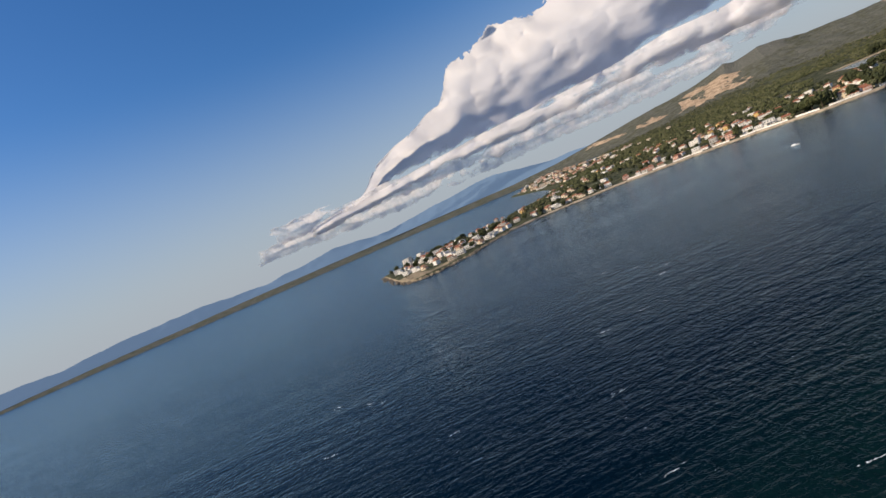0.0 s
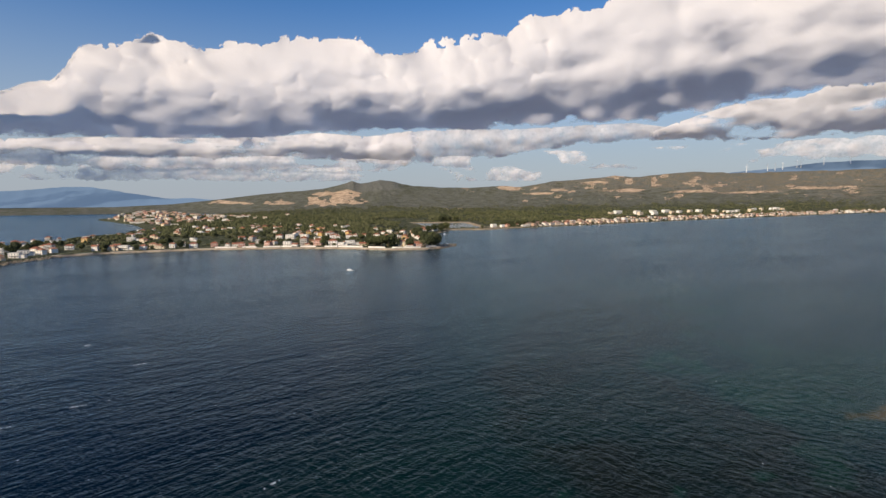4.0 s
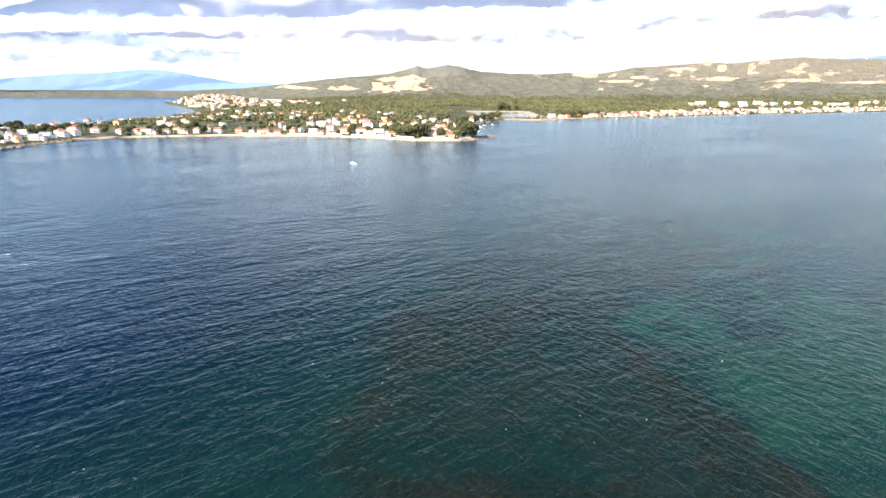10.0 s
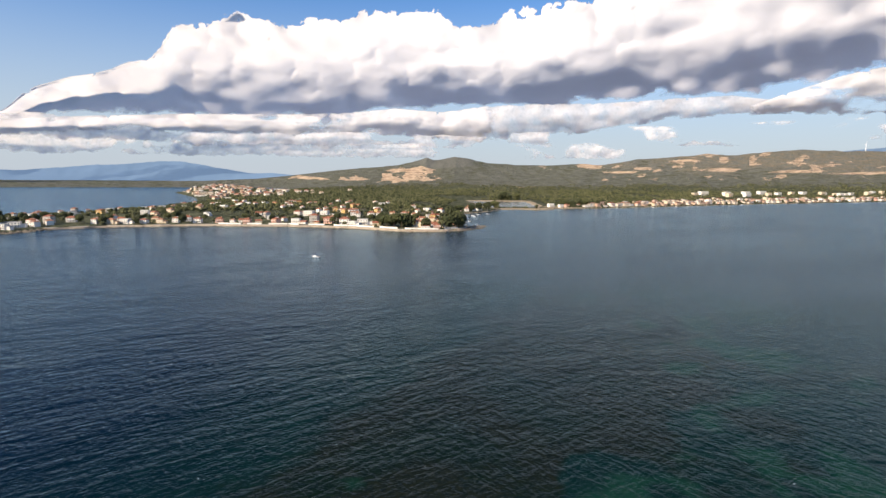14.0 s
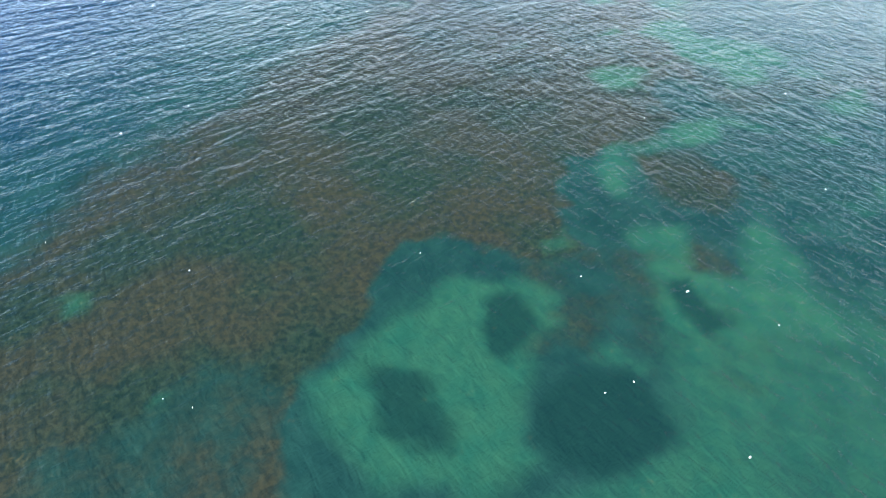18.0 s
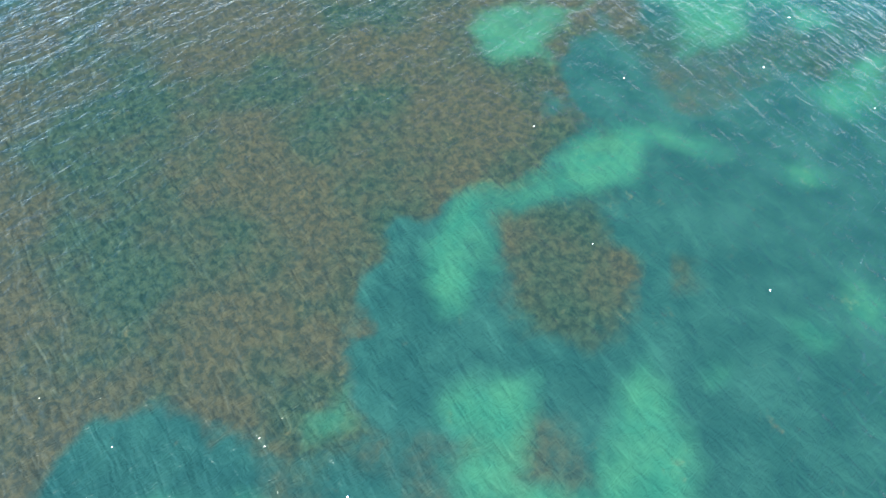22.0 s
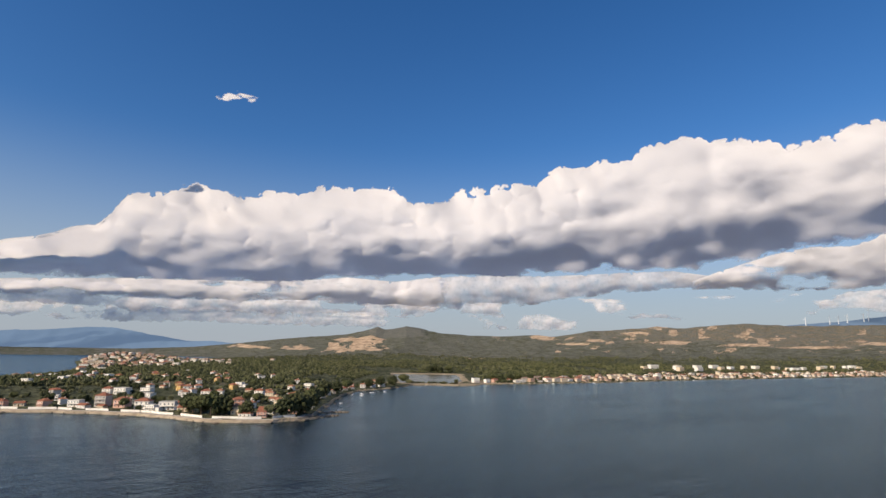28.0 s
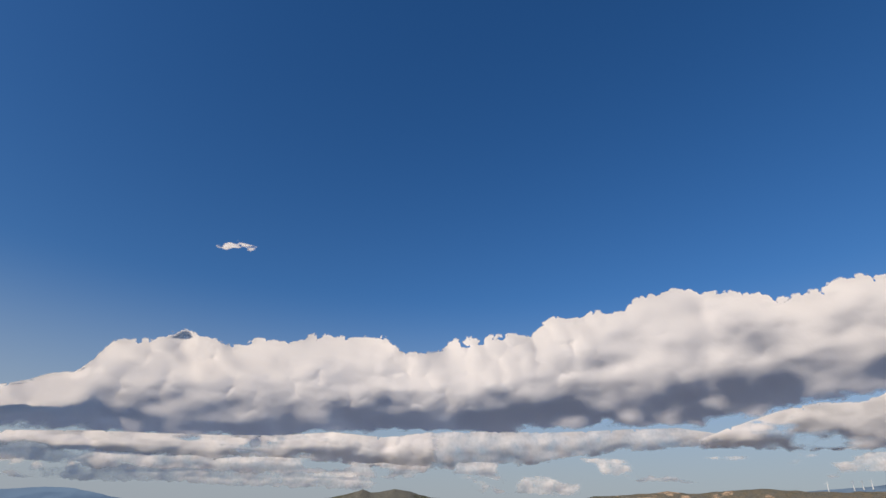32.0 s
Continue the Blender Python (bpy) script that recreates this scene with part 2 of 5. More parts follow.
def make_cloud():
    """Vapour: white where the sun strikes it, lit through from behind, thinning to clear air at its rim."""
    m = Nodes("cloud")
    m.n.remove(m.bsdf)
    v = m.coords()
    dens = m.add("Attribute", attribute_name="dens").outputs["Fac"]
    wisp = m.math("SUBTRACT", m.noise(v, 0.010, 5, 0.6), 0.5)
    alpha = m.ramp(m.math("ADD", dens, m.math("MULTIPLY", wisp, 0.55)), 0.04, 0.42)
    normal = m.bump(m.noise(v, 0.006, 5, 0.55), 0.12, 40.0)
    white = m.add("BsdfDiffuse", {"Color": (0.83, 0.78, 0.74, 1), "Normal": normal}).outputs[0]
    through_light = m.add("BsdfTranslucent", {"Color": (0.76, 0.82, 0.98, 1), "Normal": normal}).outputs[0]
    body = m.add("MixShader", {0: 0.36, 1: white, 2: through_light}).outputs[0]
    clear = m.add("BsdfTransparent").outputs[0]
    m.l.new(m.add("MixShader", {0: alpha, 1: clear, 2: body}).outputs[0], m.out.inputs[0])
    return m.mat


def make_calm():
    m = Nodes("calm_water")
    v = m.coords((0.3, 1, 1), radians(20))
    ripple = m.noise(v, 1.5, 4, 0.6)
    tone = m.mix(m.ramp(m.noise(v, 0.03, 4), 0.35, 0.7), (0.10, 0.105, 0.085), (0.16, 0.15, 0.115))
    return m.finish(tone, 0.18, m.bump(ripple, 0.5, 0.05), specular=0.5)


CALM = make_calm()
WATER, LAND, CLOUD = make_water(), make_ground(), make_cloud()
WALLS = [plaster("white_render", (0.84, 0.78, 0.69)), plaster("cream_render", (0.72, 0.58, 0.40)), plaster("pink_render", (0.66, 0.40, 0.30)),
         plaster("ochre_render", (0.66, 0.42, 0.14)), plaster("grey_render", (0.50, 0.45, 0.39))]
ROOFS = [tiled("clay_tiles", (0.36, 0.14, 0.075), (0.24, 0.10, 0.06)), tiled("faded_tiles", (0.45, 0.21, 0.12), (0.30, 0.15, 0.09))]
def by_island(name, tones):
    """Many small buildings in one sheet: a tone for each, with stains."""
    m = Nodes(name)
    isle = m.add("NewGeometry").outputs["Random Per Island"]
    c = tones[0]
    for k, tone in enumerate(tones[1:]):
        c = m.mix(m.ramp(isle, (k + 0.9) / len(tones), (k + 1.1) / len(tones)), c, tone)
    v = m.coords()
    c = m.mix(m.ramp(m.noise(v, 0.6, 5), 0.42, 0.7, 0.0, 0.35), c, (0.25, 0.2, 0.15))
    return m.finish(c, 0.85, m.bump(m.noise(v, 4.0, 3), 0.3, 0.05))


TOWN_WALL = by_island("town_render", [(0.72, 0.66, 0.56), (0.66, 0.53, 0.38), (0.78, 0.72, 0.63), (0.58, 0.40, 0.28), (0.70, 0.60, 0.46), (0.50, 0.33, 0.24)])
TOWN_ROOF = by_island("town_roofs", [(0.33, 0.18, 0.12), (0.50, 0.44, 0.36), (0.28, 0.14, 0.10), (0.42, 0.27, 0.18)])
ROOF_FLAT = grained("roof_screed", (0.50, 0.47, 0.43), (0.36, 0.34, 0.31), 1.0)
GLASS = Nodes("window_glass").finish((0.03, 0.04, 0.05), 0.08, specular=0.6)
FRAME = grained("white_frame", (0.75, 0.74, 0.70), (0.6, 0.58, 0.54), 6.0, 0.5)
DOOR = grained("brown_door", (0.16, 0.08, 0.04), (0.09, 0.05, 0.03), 6.0, 0.5)
STONE = grained("sea_wall_stone", (0.44, 0.35, 0.25), (0.22, 0.17, 0.12), 0.8, 0.9, depth=0.15)
PAVE = grained("paving", (0.50, 0.44, 0.35), (0.40, 0.35, 0.29), 1.5, 0.9)
ROCK = grained("dark_rock", (0.12, 0.10, 0.075), (0.24, 0.19, 0.13), 1.5, 0.95, depth=0.2)
BARK = grained("bark", (0.12, 0.085, 0.055), (0.07, 0.05, 0.035), 5.0, 0.95)
LEAVES = [leafy("olive_leaves", (0.094, 0.098, 0.046), (0.18, 0.17, 0.082)), leafy("pine_needles", (0.054, 0.064, 0.025), (0.115, 0.115, 0.045)),
          leafy("dark_leaves", (0.032, 0.040, 0.017), (0.078, 0.080, 0.034))]
HULL = grained("white_hull", (0.80, 0.80, 0.78), (0.70, 0.70, 0.68), 2.0, 0.25, specular=0.5)
TRIM_BLUE = grained("blue_hull_band", (0.03, 0.10, 0.30), (0.02, 0.07, 0.22), 3.0, 0.35, specular=0.5)
WOOD = grained("weathered_planks", (0.28, 0.20, 0.12), (0.16, 0.11, 0.07), 4.0, 0.85)
STEEL = grained("white_steel", (0.80, 0.80, 0.80), (0.70, 0.70, 0.70), 0.4, 0.4, specular=0.4)
CANVAS = grained("blue_canvas", (0.08, 0.16, 0.34), (0.05, 0.11, 0.25), 3.0, 0.8)
FOAM = grained("sea_foam", (0.92, 0.93, 0.94), (0.75, 0.78, 0.80), 5.0, 0.9)
# Air haze over the far mountains, put into blue base colour and emission.
HAZE_GLOW = grained("haze_glow_forest", (0.10, 0.145, 0.21), (0.08, 0.12, 0.175), 0.004, 1.0, depth=0.0, specular=0.0)
HAZE_GLOW.node_tree.nodes["Principled BSDF"].inputs["Emission Color"].default_value = (0.20, 0.29, 0.42, 1)
HAZE_GLOW.node_tree.nodes["Principled BSDF"].inputs["Emission Strength"].default_value = 0.5

# Blue-grey emission lifts the dark far shore to stand in for haze.
FAR_SHORE = grained("far_woods_haze_glow", (0.055, 0.070, 0.060), (0.10, 0.115, 0.10), 0.02, 1.0, depth=0.0, specular=0.0)
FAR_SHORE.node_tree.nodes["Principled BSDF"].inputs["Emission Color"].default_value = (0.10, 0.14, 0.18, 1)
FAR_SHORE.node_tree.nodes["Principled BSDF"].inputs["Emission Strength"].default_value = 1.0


# ---- ways to build ----
def part(name, bm, material, parent=None, label="", at=None):
    """One mesh object from a bmesh, under a thing or a part."""
    me = bpy.data.meshes.new(name)
    bm.to_mesh(me)
    bm.free()
    me.materials.append(material)
    ob = new(name, me)
    if parent is not None:
        ob.parent = parent
    if at is not None:
        ob.matrix_basis = at
    return tagged(ob, label)


def shared(name, me, parent, m):
    """One more object on a mesh that is there already."""
    ob = new(name, me)
    ob.parent = parent
    ob.matrix_basis = m
    return ob


def box(bm, x0, y0, z0, x1, y1, z1, bevel=0.0):
    made = bmesh.ops.create_cube(bm, size=1.0, matrix=Matrix.LocRotScale(((x0 + x1) / 2, (y0 + y1) / 2, (z0 + z1) / 2), None, (x1 - x0, y1 - y0, z1 - z0)))
    if bevel:
        edges = list({e for v in made["verts"] for e in v.link_edges})
        bmesh.ops.bevel(bm, geom=edges, offset=bevel, segments=1, affect="EDGES")
    return bm


def block(*a, bevel=0.0):
    return box(bmesh.new(), *a, bevel=bevel)


def cone(bm, a, b, ra, rb, sides=8):
    a, b = Vector(a), Vector(b)
    m = Matrix.Translation((a + b) / 2) @ (b - a).to_track_quat("Z", "Y").to_matrix().to_4x4()
    bmesh.ops.create_cone(bm, cap_ends=True, segments=sides, radius1=ra, radius2=rb, depth=(b - a).length, matrix=m)
    return bm


def grid_mesh(name, pts, material, smooth=True, attrs=(), keep=None):
    """A sheet from an array of rows x columns x 3, with number attributes per vertex."""
    rows, cols = pts.shape[:2]
    idx = np.arange(rows * cols).reshape(rows, cols)
    f = np.stack([idx[:-1, :-1], idx[:-1, 1:], idx[1:, 1:], idx[1:, :-1]], -1).reshape(-1, 4)
    if keep is not None:
        ok = keep.ravel()
        f = f[ok[f].any(1)]
    me = bpy.data.meshes.new(name)
    me.vertices.add(rows * cols)
    me.vertices.foreach_set("co", pts.reshape(-1).astype(np.float32))
    me.loops.add(f.size)
    me.loops.foreach_set("vertex_index", f.ravel().astype(np.int32))
    me.polygons.add(len(f))
    me.polygons.foreach_set("loop_start", np.arange(0, f.size, 4, dtype=np.int32))
    me.polygons.foreach_set("use_smooth", np.full(len(f), smooth))
    me.update(calc_edges=True)
    for key, value in attrs:
        me.attributes.new(key, "FLOAT", "POINT").data.foreach_set("value", value.reshape(-1).astype(np.float32))
    me.materials.append(material)
    return new(name, me)


def soup(name, verts, faces, material, smooth=False):
    me = bpy.data.meshes.new(name)
    me.vertices.add(len(verts))
    me.vertices.foreach_set("co", np.ascontiguousarray(verts, dtype=np.float32).ravel())
    k = faces.shape[1]
    me.loops.add(faces.size)
    me.loops.foreach_set("vertex_index", faces.ravel().astype(np.int32))
    me.polygons.add(len(faces))
    me.polygons.foreach_set("loop_start", np.arange(0, faces.size, k, dtype=np.int32))
    me.polygons.foreach_set("use_smooth", np.full(len(faces), smooth))
    me.update(calc_edges=True)
    me.materials.append(material)
    return new(name, me)


def hash2(i, j, seed):
    h = (i.astype(np.int64) * 374761393 + j.astype(np.int64) * 668265263 + seed * 974634777) & 0x7FFFFFFF
    h = ((h ^ (h >> 13)) * 1274126177) & 0x7FFFFFFF
    return ((h ^ (h >> 16)) & 0xFFFF) / 65535.0


def vnoise(x, y, seed=0):
    """Smooth value noise, 0 to 1."""
    i, j = np.floor(x), np.floor(y)
    u, v = x - i, y - j
    u, v = u * u * (3 - 2 * u), v * v * (3 - 2 * v)
    a, b = hash2(i, j, seed), hash2(i + 1, j, seed)
    c, d = hash2(i, j + 1, seed), hash2(i + 1, j + 1, seed)
    return (a * (1 - u) + b * u) * (1 - v) + (c * (1 - u) + d * u) * v


def fbm(x, y, octaves=5, seed=0, gain=0.5):
    total, amp, norm = 0.0, 1.0, 0.0
    for k in range(octaves):
        total, norm = total + amp * vnoise(x * 2**k, y * 2**k, seed + 17 * k), norm + amp
        amp *= gain
    return total / norm


def puffs(x, y, seed=0):
    """Round billows, 0 in the creases and 1 on the crowns."""
    i, j = np.floor(x), np.floor(y)
    total = np.zeros(np.shape(x))
    for di in (-1, 0, 1):
        for dj in (-1, 0, 1):
            cx, cy = i + di + 0.15 + 0.7 * hash2(i + di, j + dj, seed), j + dj + 0.15 + 0.7 * hash2(i + di, j + dj, seed + 5)
            total += np.exp(-9.0 * ((x - cx) ** 2 + (y - cy) ** 2))
    return np.sqrt(np.clip(1 + np.log(total + 1e-9) / 6.0, 0, 1))


def smooth(a, b, x):
    t = np.clip((x - a) / (b - a), 0, 1)
    return t * t * (3 - 2 * t)


# ---- the lie of the land ----
# The coast, walked with the land on its inner side: the cape, the sea wall, the tip, the bay, the spit, the town front, and far shores.
COAST_NEAR = [(-598, 352), (-530, 292), (-462, 232), (-420, 205), (-398, 216), (-392, 262), (-400, 312), (-398, 356), (-366, 388), (-330, 404), (-299, 416), (-258, 419),
              (-219, 422), (-180, 418), (-160, 414), (-138, 406), (-115, 394), (-100, 389), (-83, 390), (-68, 394), (-57, 406), (-52, 424), (-58, 470), (-64, 530),
              (-70, 596), (-66, 668), (-46, 700), (-31, 735), (-20, 786)]
COAST_BAY = [(6, 800), (24, 794), (44, 790), (62, 806), (76, 842), (110, 862), (169, 896), (269, 960), (394, 1056), (549, 1170), (703, 1262), (908, 1396), (1141, 1530),
             (1450, 1760), (2000, 2020), (3000, 2120), (6500, 2150)]
COAST_FAR = [(6500, 6500), (-6500, 6500), (-6500, 300), (-4650, 300), (-4350, 900), (-4000, 1700), (-3450, 2500), (-2900, 3120), (-2250, 3620), (-1650, 3700), (-1180, 3150),
             (-1060, 2500), (-1180, 2100), (-1265, 1960), (-1180, 1800), (-960, 1500), (-770, 1230), (-640, 1010), (-560, 820), (-520, 640), (-545, 500), (-600, 410)]
COAST = np.array(COAST_NEAR + COAST_BAY + COAST_FAR, float)


def inland(x, y):
    """How far a place lies from the coast: metres, above 0 on land."""
    a, b = COAST, np.roll(COAST, -1, 0)
    best, inside = np.full(np.shape(x), 1e18), np.zeros(np.shape(x), bool)
    for (ax, ay), (bx, by) in zip(a, b):
        dx, dy = bx - ax, by - ay
        t = np.clip(((x - ax) * dx + (y - ay) * dy) / (dx * dx + dy * dy), 0, 1)
        best = np.minimum(best, (x - ax - t * dx) ** 2 + (y - ay - t * dy) ** 2)
        inside ^= ((ay > y) != (by > y)) & (x < (bx - ax) * (y - ay) / (by - ay + 1e-12) + ax)
    return np.sqrt(best) * np.where(inside, 1, -1)


# The far skyline: bearing from straight ahead to the right, and height over the level, both in degrees.
SKY_AZ = np.array([-90, -30, -25, -22.1, -19.2, -17.4, -14.1, -10.7, -8.4, -7.7, -6.9, -6.0, -4.7, -3.6, -2.4, -1.0, 1.7, 4.7, 7.6, 9.0, 10.2, 12.2, 13.9, 17.2, 20.3, 21.9, 25.3, 28.1, 30.8, 38.2, 50, 90])
SKY_EL = np.array([0.0, 0.1, 0.35, 0.66, 1.0, 1.26, 1.56, 1.87, 2.42, 2.66, 2.45, 2.55, 2.82, 2.68, 2.36, 2.14, 1.97, 1.89, 2.02, 2.08, 1.95, 2.13, 2.52, 2.66, 2.93, 2.77, 3.0, 3.17, 2.92, 2.84, 2.8, 2.2])


def lagoon(x, y):
    """1 within the shallow lagoon behind the spit."""
    wave = 14 * (fbm(x / 40, y / 40, 3, 9) - 0.5)
    left, right = np.interp(y, [830, 1230], [-40, -98]), np.interp(y, [830, 900, 1230], [40, 50, 44])
    return smooth(-3, 7, x - left + wave) * smooth(-3, 7, right - x + wave) * smooth(826, 834, y + wave * 0.4) * smooth(1195, 1180, y + wave)


def height(x, y):
    s = inland(x, y)
    r = np.hypot(x, y)
    az = np.degrees(np.arctan2(x, y))
    bumps = fbm(x / 90, y / 90, 4, 3) - 0.5
    low = 1.4 + 9.0 * (1 - np.exp(-np.maximum(s, 0) / 130)) + np.clip(s / 40, 0, 1) * bumps * 5
    head = 26 * np.exp(-(((x + 930) / 150) ** 2 + ((y - 1640) / 210) ** 2))
    low = low + head * np.clip(s / 60, 0, 1)
    lag = lagoon(x, y)
    flat = 0.9 * smooth(-190, -110, x) * smooth(150, 60, x) * smooth(1330, 1200, y) * smooth(770, 830, y)
    low = low * (1 - flat) + 1.3 * flat
    low = low * (1 - lag) - lag * 0.9
    start = 1250.0
    t = np.clip((r - start) / (4600 - start), 0, 1)
    el = np.interp(az, SKY_AZ, SKY_EL)
    gully = 1 - np.abs(2 * fbm(az / 2.1 + r / 1500, r / 520, 4, 29) - 1)
    rough = (fbm(az / 3.2 + r / 900, r / 420, 5, 11) - 0.5) * 2.3 * t * (1 - t) + ((fbm(az / 1.1, r / 190, 5, 23) - 0.5) * 0.75 + (gully - 0.75) * 0.9) * t * (1.12 - t)
    angle = np.radians(-0.95 + (el + 0.95) * t**2.6 + rough * np.clip(el / 2, 0.15, 1.3))
    hill = 40 + r * np.tan(angle)
    k = smooth(1150, 1900, r) * np.clip(s / 400, 0, 1) * (1 - smooth(1420, 1200, y) * smooth(220, 110, np.abs(x + 20)))
    z = low * (1 - k) + hill * k
    return np.where(s > 0, np.where(lag > 0.2, z, np.maximum(z, 0.5 + np.minimum(s, 1.0))), np.maximum(s * 0.7, -9.0)), s, az, r


# Distance haze on the ridge, painted as blue colour plus a weak glow.
RIDGE = grained("ridge_haze_glow", (0.09, 0.13, 0.19), (0.07, 0.10, 0.15), 0.004, 1.0, depth=0.0, specular=0.0)
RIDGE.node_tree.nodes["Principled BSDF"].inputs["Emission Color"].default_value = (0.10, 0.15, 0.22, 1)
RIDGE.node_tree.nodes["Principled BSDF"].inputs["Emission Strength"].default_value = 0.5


# ---- sea and seabed ----
# Bed patches painted on the water: outlines cast from the camera's view, in metres.
LAWN_EAST = [[(-12, -190), (-8, -90), (-6, -60), (-10, -40), (-14.6, -22), (-20, -10), (-22.9, 2.5), (-21.7, 5.1), (-19.5, 8.1), (-17.8, 13.3), (-16.6, 20.2), (-15.9, 24.2), (-11.6, 25.4), (-4.2, 23.7), (-0.6, 23.1), (1.9, 25.2), (3.1, 27.9), (1.4, 29.3), (1.2, 31.3), (2.8, 37), (4.3, 41.2), (9, 44.3), (13.9, 47.1), (16.5, 49.1), (19.3, 54.7), (19.5, 58.3), (22.2, 65.7), (26.6, 74.1), (25.7, 77.3), (23.5, 80.6), (31, 95), (27.6, 99), (28.3, 114.5), (20, 150), (30, 330), (400, 330), (400, -190)]]
SAND_SOUTH = [[(-61.5, -69.4), (-58.2, -67.8), (-55.4, -71.4), (-52.9, -72.9), (-49.5, -72.4), (-49.5, -74.5), (-48.8, -77.2), (-49.5, -78.9), (-62.3, -79.6), (-64.6, -77), (-62.9, -75.2), (-62.2, -72.8)],
    [(-57.5, -64.2), (-56, -64.1), (-56.6, -67.7), (-57.5, -66.2)],
    [(-52, -66.7), (-50.8, -65.4), (-49.1, -65.7), (-49.9, -67.7), (-51.5, -67.9)],
    [(-60.1, -55.5), (-58.5, -54.4), (-58.1, -57.5), (-59.4, -57.6)],
    [(-43.2, -57.6), (-41.5, -55), (-40.2, -56.9), (-41.5, -58.6)],
    [(-37.8, -62.3), (-36.6, -62.2), (-36.2, -63.6), (-37.2, -63.5)],
    [(-27.9, -51.5), (-25.2, -51.4), (-23.3, -53.4), (-27.6, -54.5)],
    [(-46.7, -78.7), (-44.6, -76.9), (-42.3, -77.4), (-41.6, -76.4), (-39.8, -76.7), (-40.3, -78.3)]]
SAND_WEST = [[(-82.1, -69.9), (-78.6, -70), (-74.9, -69.5), (-72.5, -70.7), (-73.4, -72.3), (-77.1, -71)],
    [(-48.6, 13.6), (-46.2, 13.8), (-44.8, 12.3), (-45.7, 11.2), (-47, 11.4)],
    [(-0.7, 25.8), (2.9, 27.5), (3.2, 24.7), (0.3, 23.4)],
    [(-34.3, 2.9), (-33.7, 4.3), (-32.2, 4), (-32, 2.7)],
    [(-15.6, -43.5), (-9.7, -39), (-7.3, -44.4), (-11.2, -53.8), (-16, -57.9), (-20.6, -57.2), (-15.7, -49.7)],
    [(-12.8, -25.8), (-4.6, -23.3), (-8.2, -31), (-13.7, -32.2)],
    [(-18.6, -67.6), (-16.5, -67.5), (-19, -71.5), (-20, -71)]]
SAND_BAND = [[(8.9, 42.9), (20.8, 51.6), (12.8, 35)],
    [(-11, -11.4), (-3.9, -7.1), (-7.2, -19.1), (-14, -21.5)]]
SAND_BASIN = [[(-10, 18.5), (-7, 19.7), (-4.9, 19.2), (-3.4, 19.7), (-0.8, 19.3), (0.5, 16.9), (0.5, 13.5), (-1.2, 12.5), (-1.6, 9.6), (-2, 7.2), (-2.8, 4), (-2.2, 1.1), (-1, -0.3), (-3.7, -2.4), (-4.9, -2.6), (-15.5, -3.3), (-16.9, 0), (-20.4, 1.7), (-21.7, 5.1), (-19.3, 7.3), (-18.2, 9.4), (-16.8, 11.6), (-15, 14.5), (-12.3, 16.5)]]
SAND_CRESCENT = [[(2.5, 9.9), (4.9, 11.8), (6.7, 10.3), (9.1, 9.7), (7.4, 8.1), (4.8, 9.4)],
    [(9.4, 44), (12, 45.2), (12.2, 42.8), (11.8, 38.7), (11.1, 33.8), (8.4, 32.9), (6.4, 35.5), (6.4, 39.3), (7.8, 42.1)],
    [(9.3, 44.5), (13.3, 46.2), (15.6, 46.9), (18.4, 49.6), (20.9, 52.5), (24.4, 54.5), (28.3, 54.1), (32.1, 52.9), (34.1, 49.9), (30.4, 50.5), (27.1, 51.5), (25.9, 48.4), (25.3, 46.3), (21.1, 45.6), (18.4, 46.5), (13.8, 45.3)]]
SAND_FORK = [[(10.1, 28.4), (15.9, 29.1), (15.7, 24.6), (15.5, 21.7), (20, 20.6), (21.5, 25), (22.6, 29.9), (24.7, 32.7), (25.6, 29), (27.3, 24.4), (27.3, 19.8), (28.4, 16.6), (28.2, 13.4), (9.8, 12.2), (9.5, 15.6), (10.1, 19.9), (10, 22.2), (11, 24.2), (8.6, 26.9)]]
SAND_ISLES = [[(28.9, 31), (30.9, 30.2), (30.2, 28.5), (28.6, 28.8)],
    [(37, 34.1), (39.9, 35), (40.1, 32.7), (37.3, 31.9)],
    [(35.8, 34.3), (38.5, 35.6), (39.7, 34.1), (38.1, 32.2), (35.9, 32.8)],
    [(41.5, 38.9), (43.3, 38.2), (45.5, 36.3), (44.5, 33.2), (42.1, 34.2), (41.1, 36.1)],
    [(45.3, 58.7), (48.3, 62.1), (52.1, 64.3), (51.5, 59), (47.5, 55.7)],
    [(38.4, 50.1), (41.8, 50.9), (42.5, 47.8), (39.6, 47.1)]]
SAND_TURTLE = [[(9.7, 65.1), (10.9, 67.7), (13.9, 69.8), (17.2, 69.7), (21.5, 70.4), (26.6, 73.7), (26.5, 72.2), (20.9, 68.8), (18.8, 66.1), (17.9, 63.7), (19.5, 60.7), (18.2, 60.2), (16.5, 61.6), (14.6, 61), (12.3, 60.9), (10.3, 62.7)],
    [(12.6, 102.6), (14.4, 106.6), (14.4, 114), (17.8, 112.5), (17, 106.7), (21.2, 105.5), (20, 98.3), (14.7, 97.5)],
    [(44.2, 58.6), (47.8, 61.8), (51.2, 65.3), (54, 65.1), (51.1, 60.9), (47.3, 55.5), (45.1, 56.3)]]
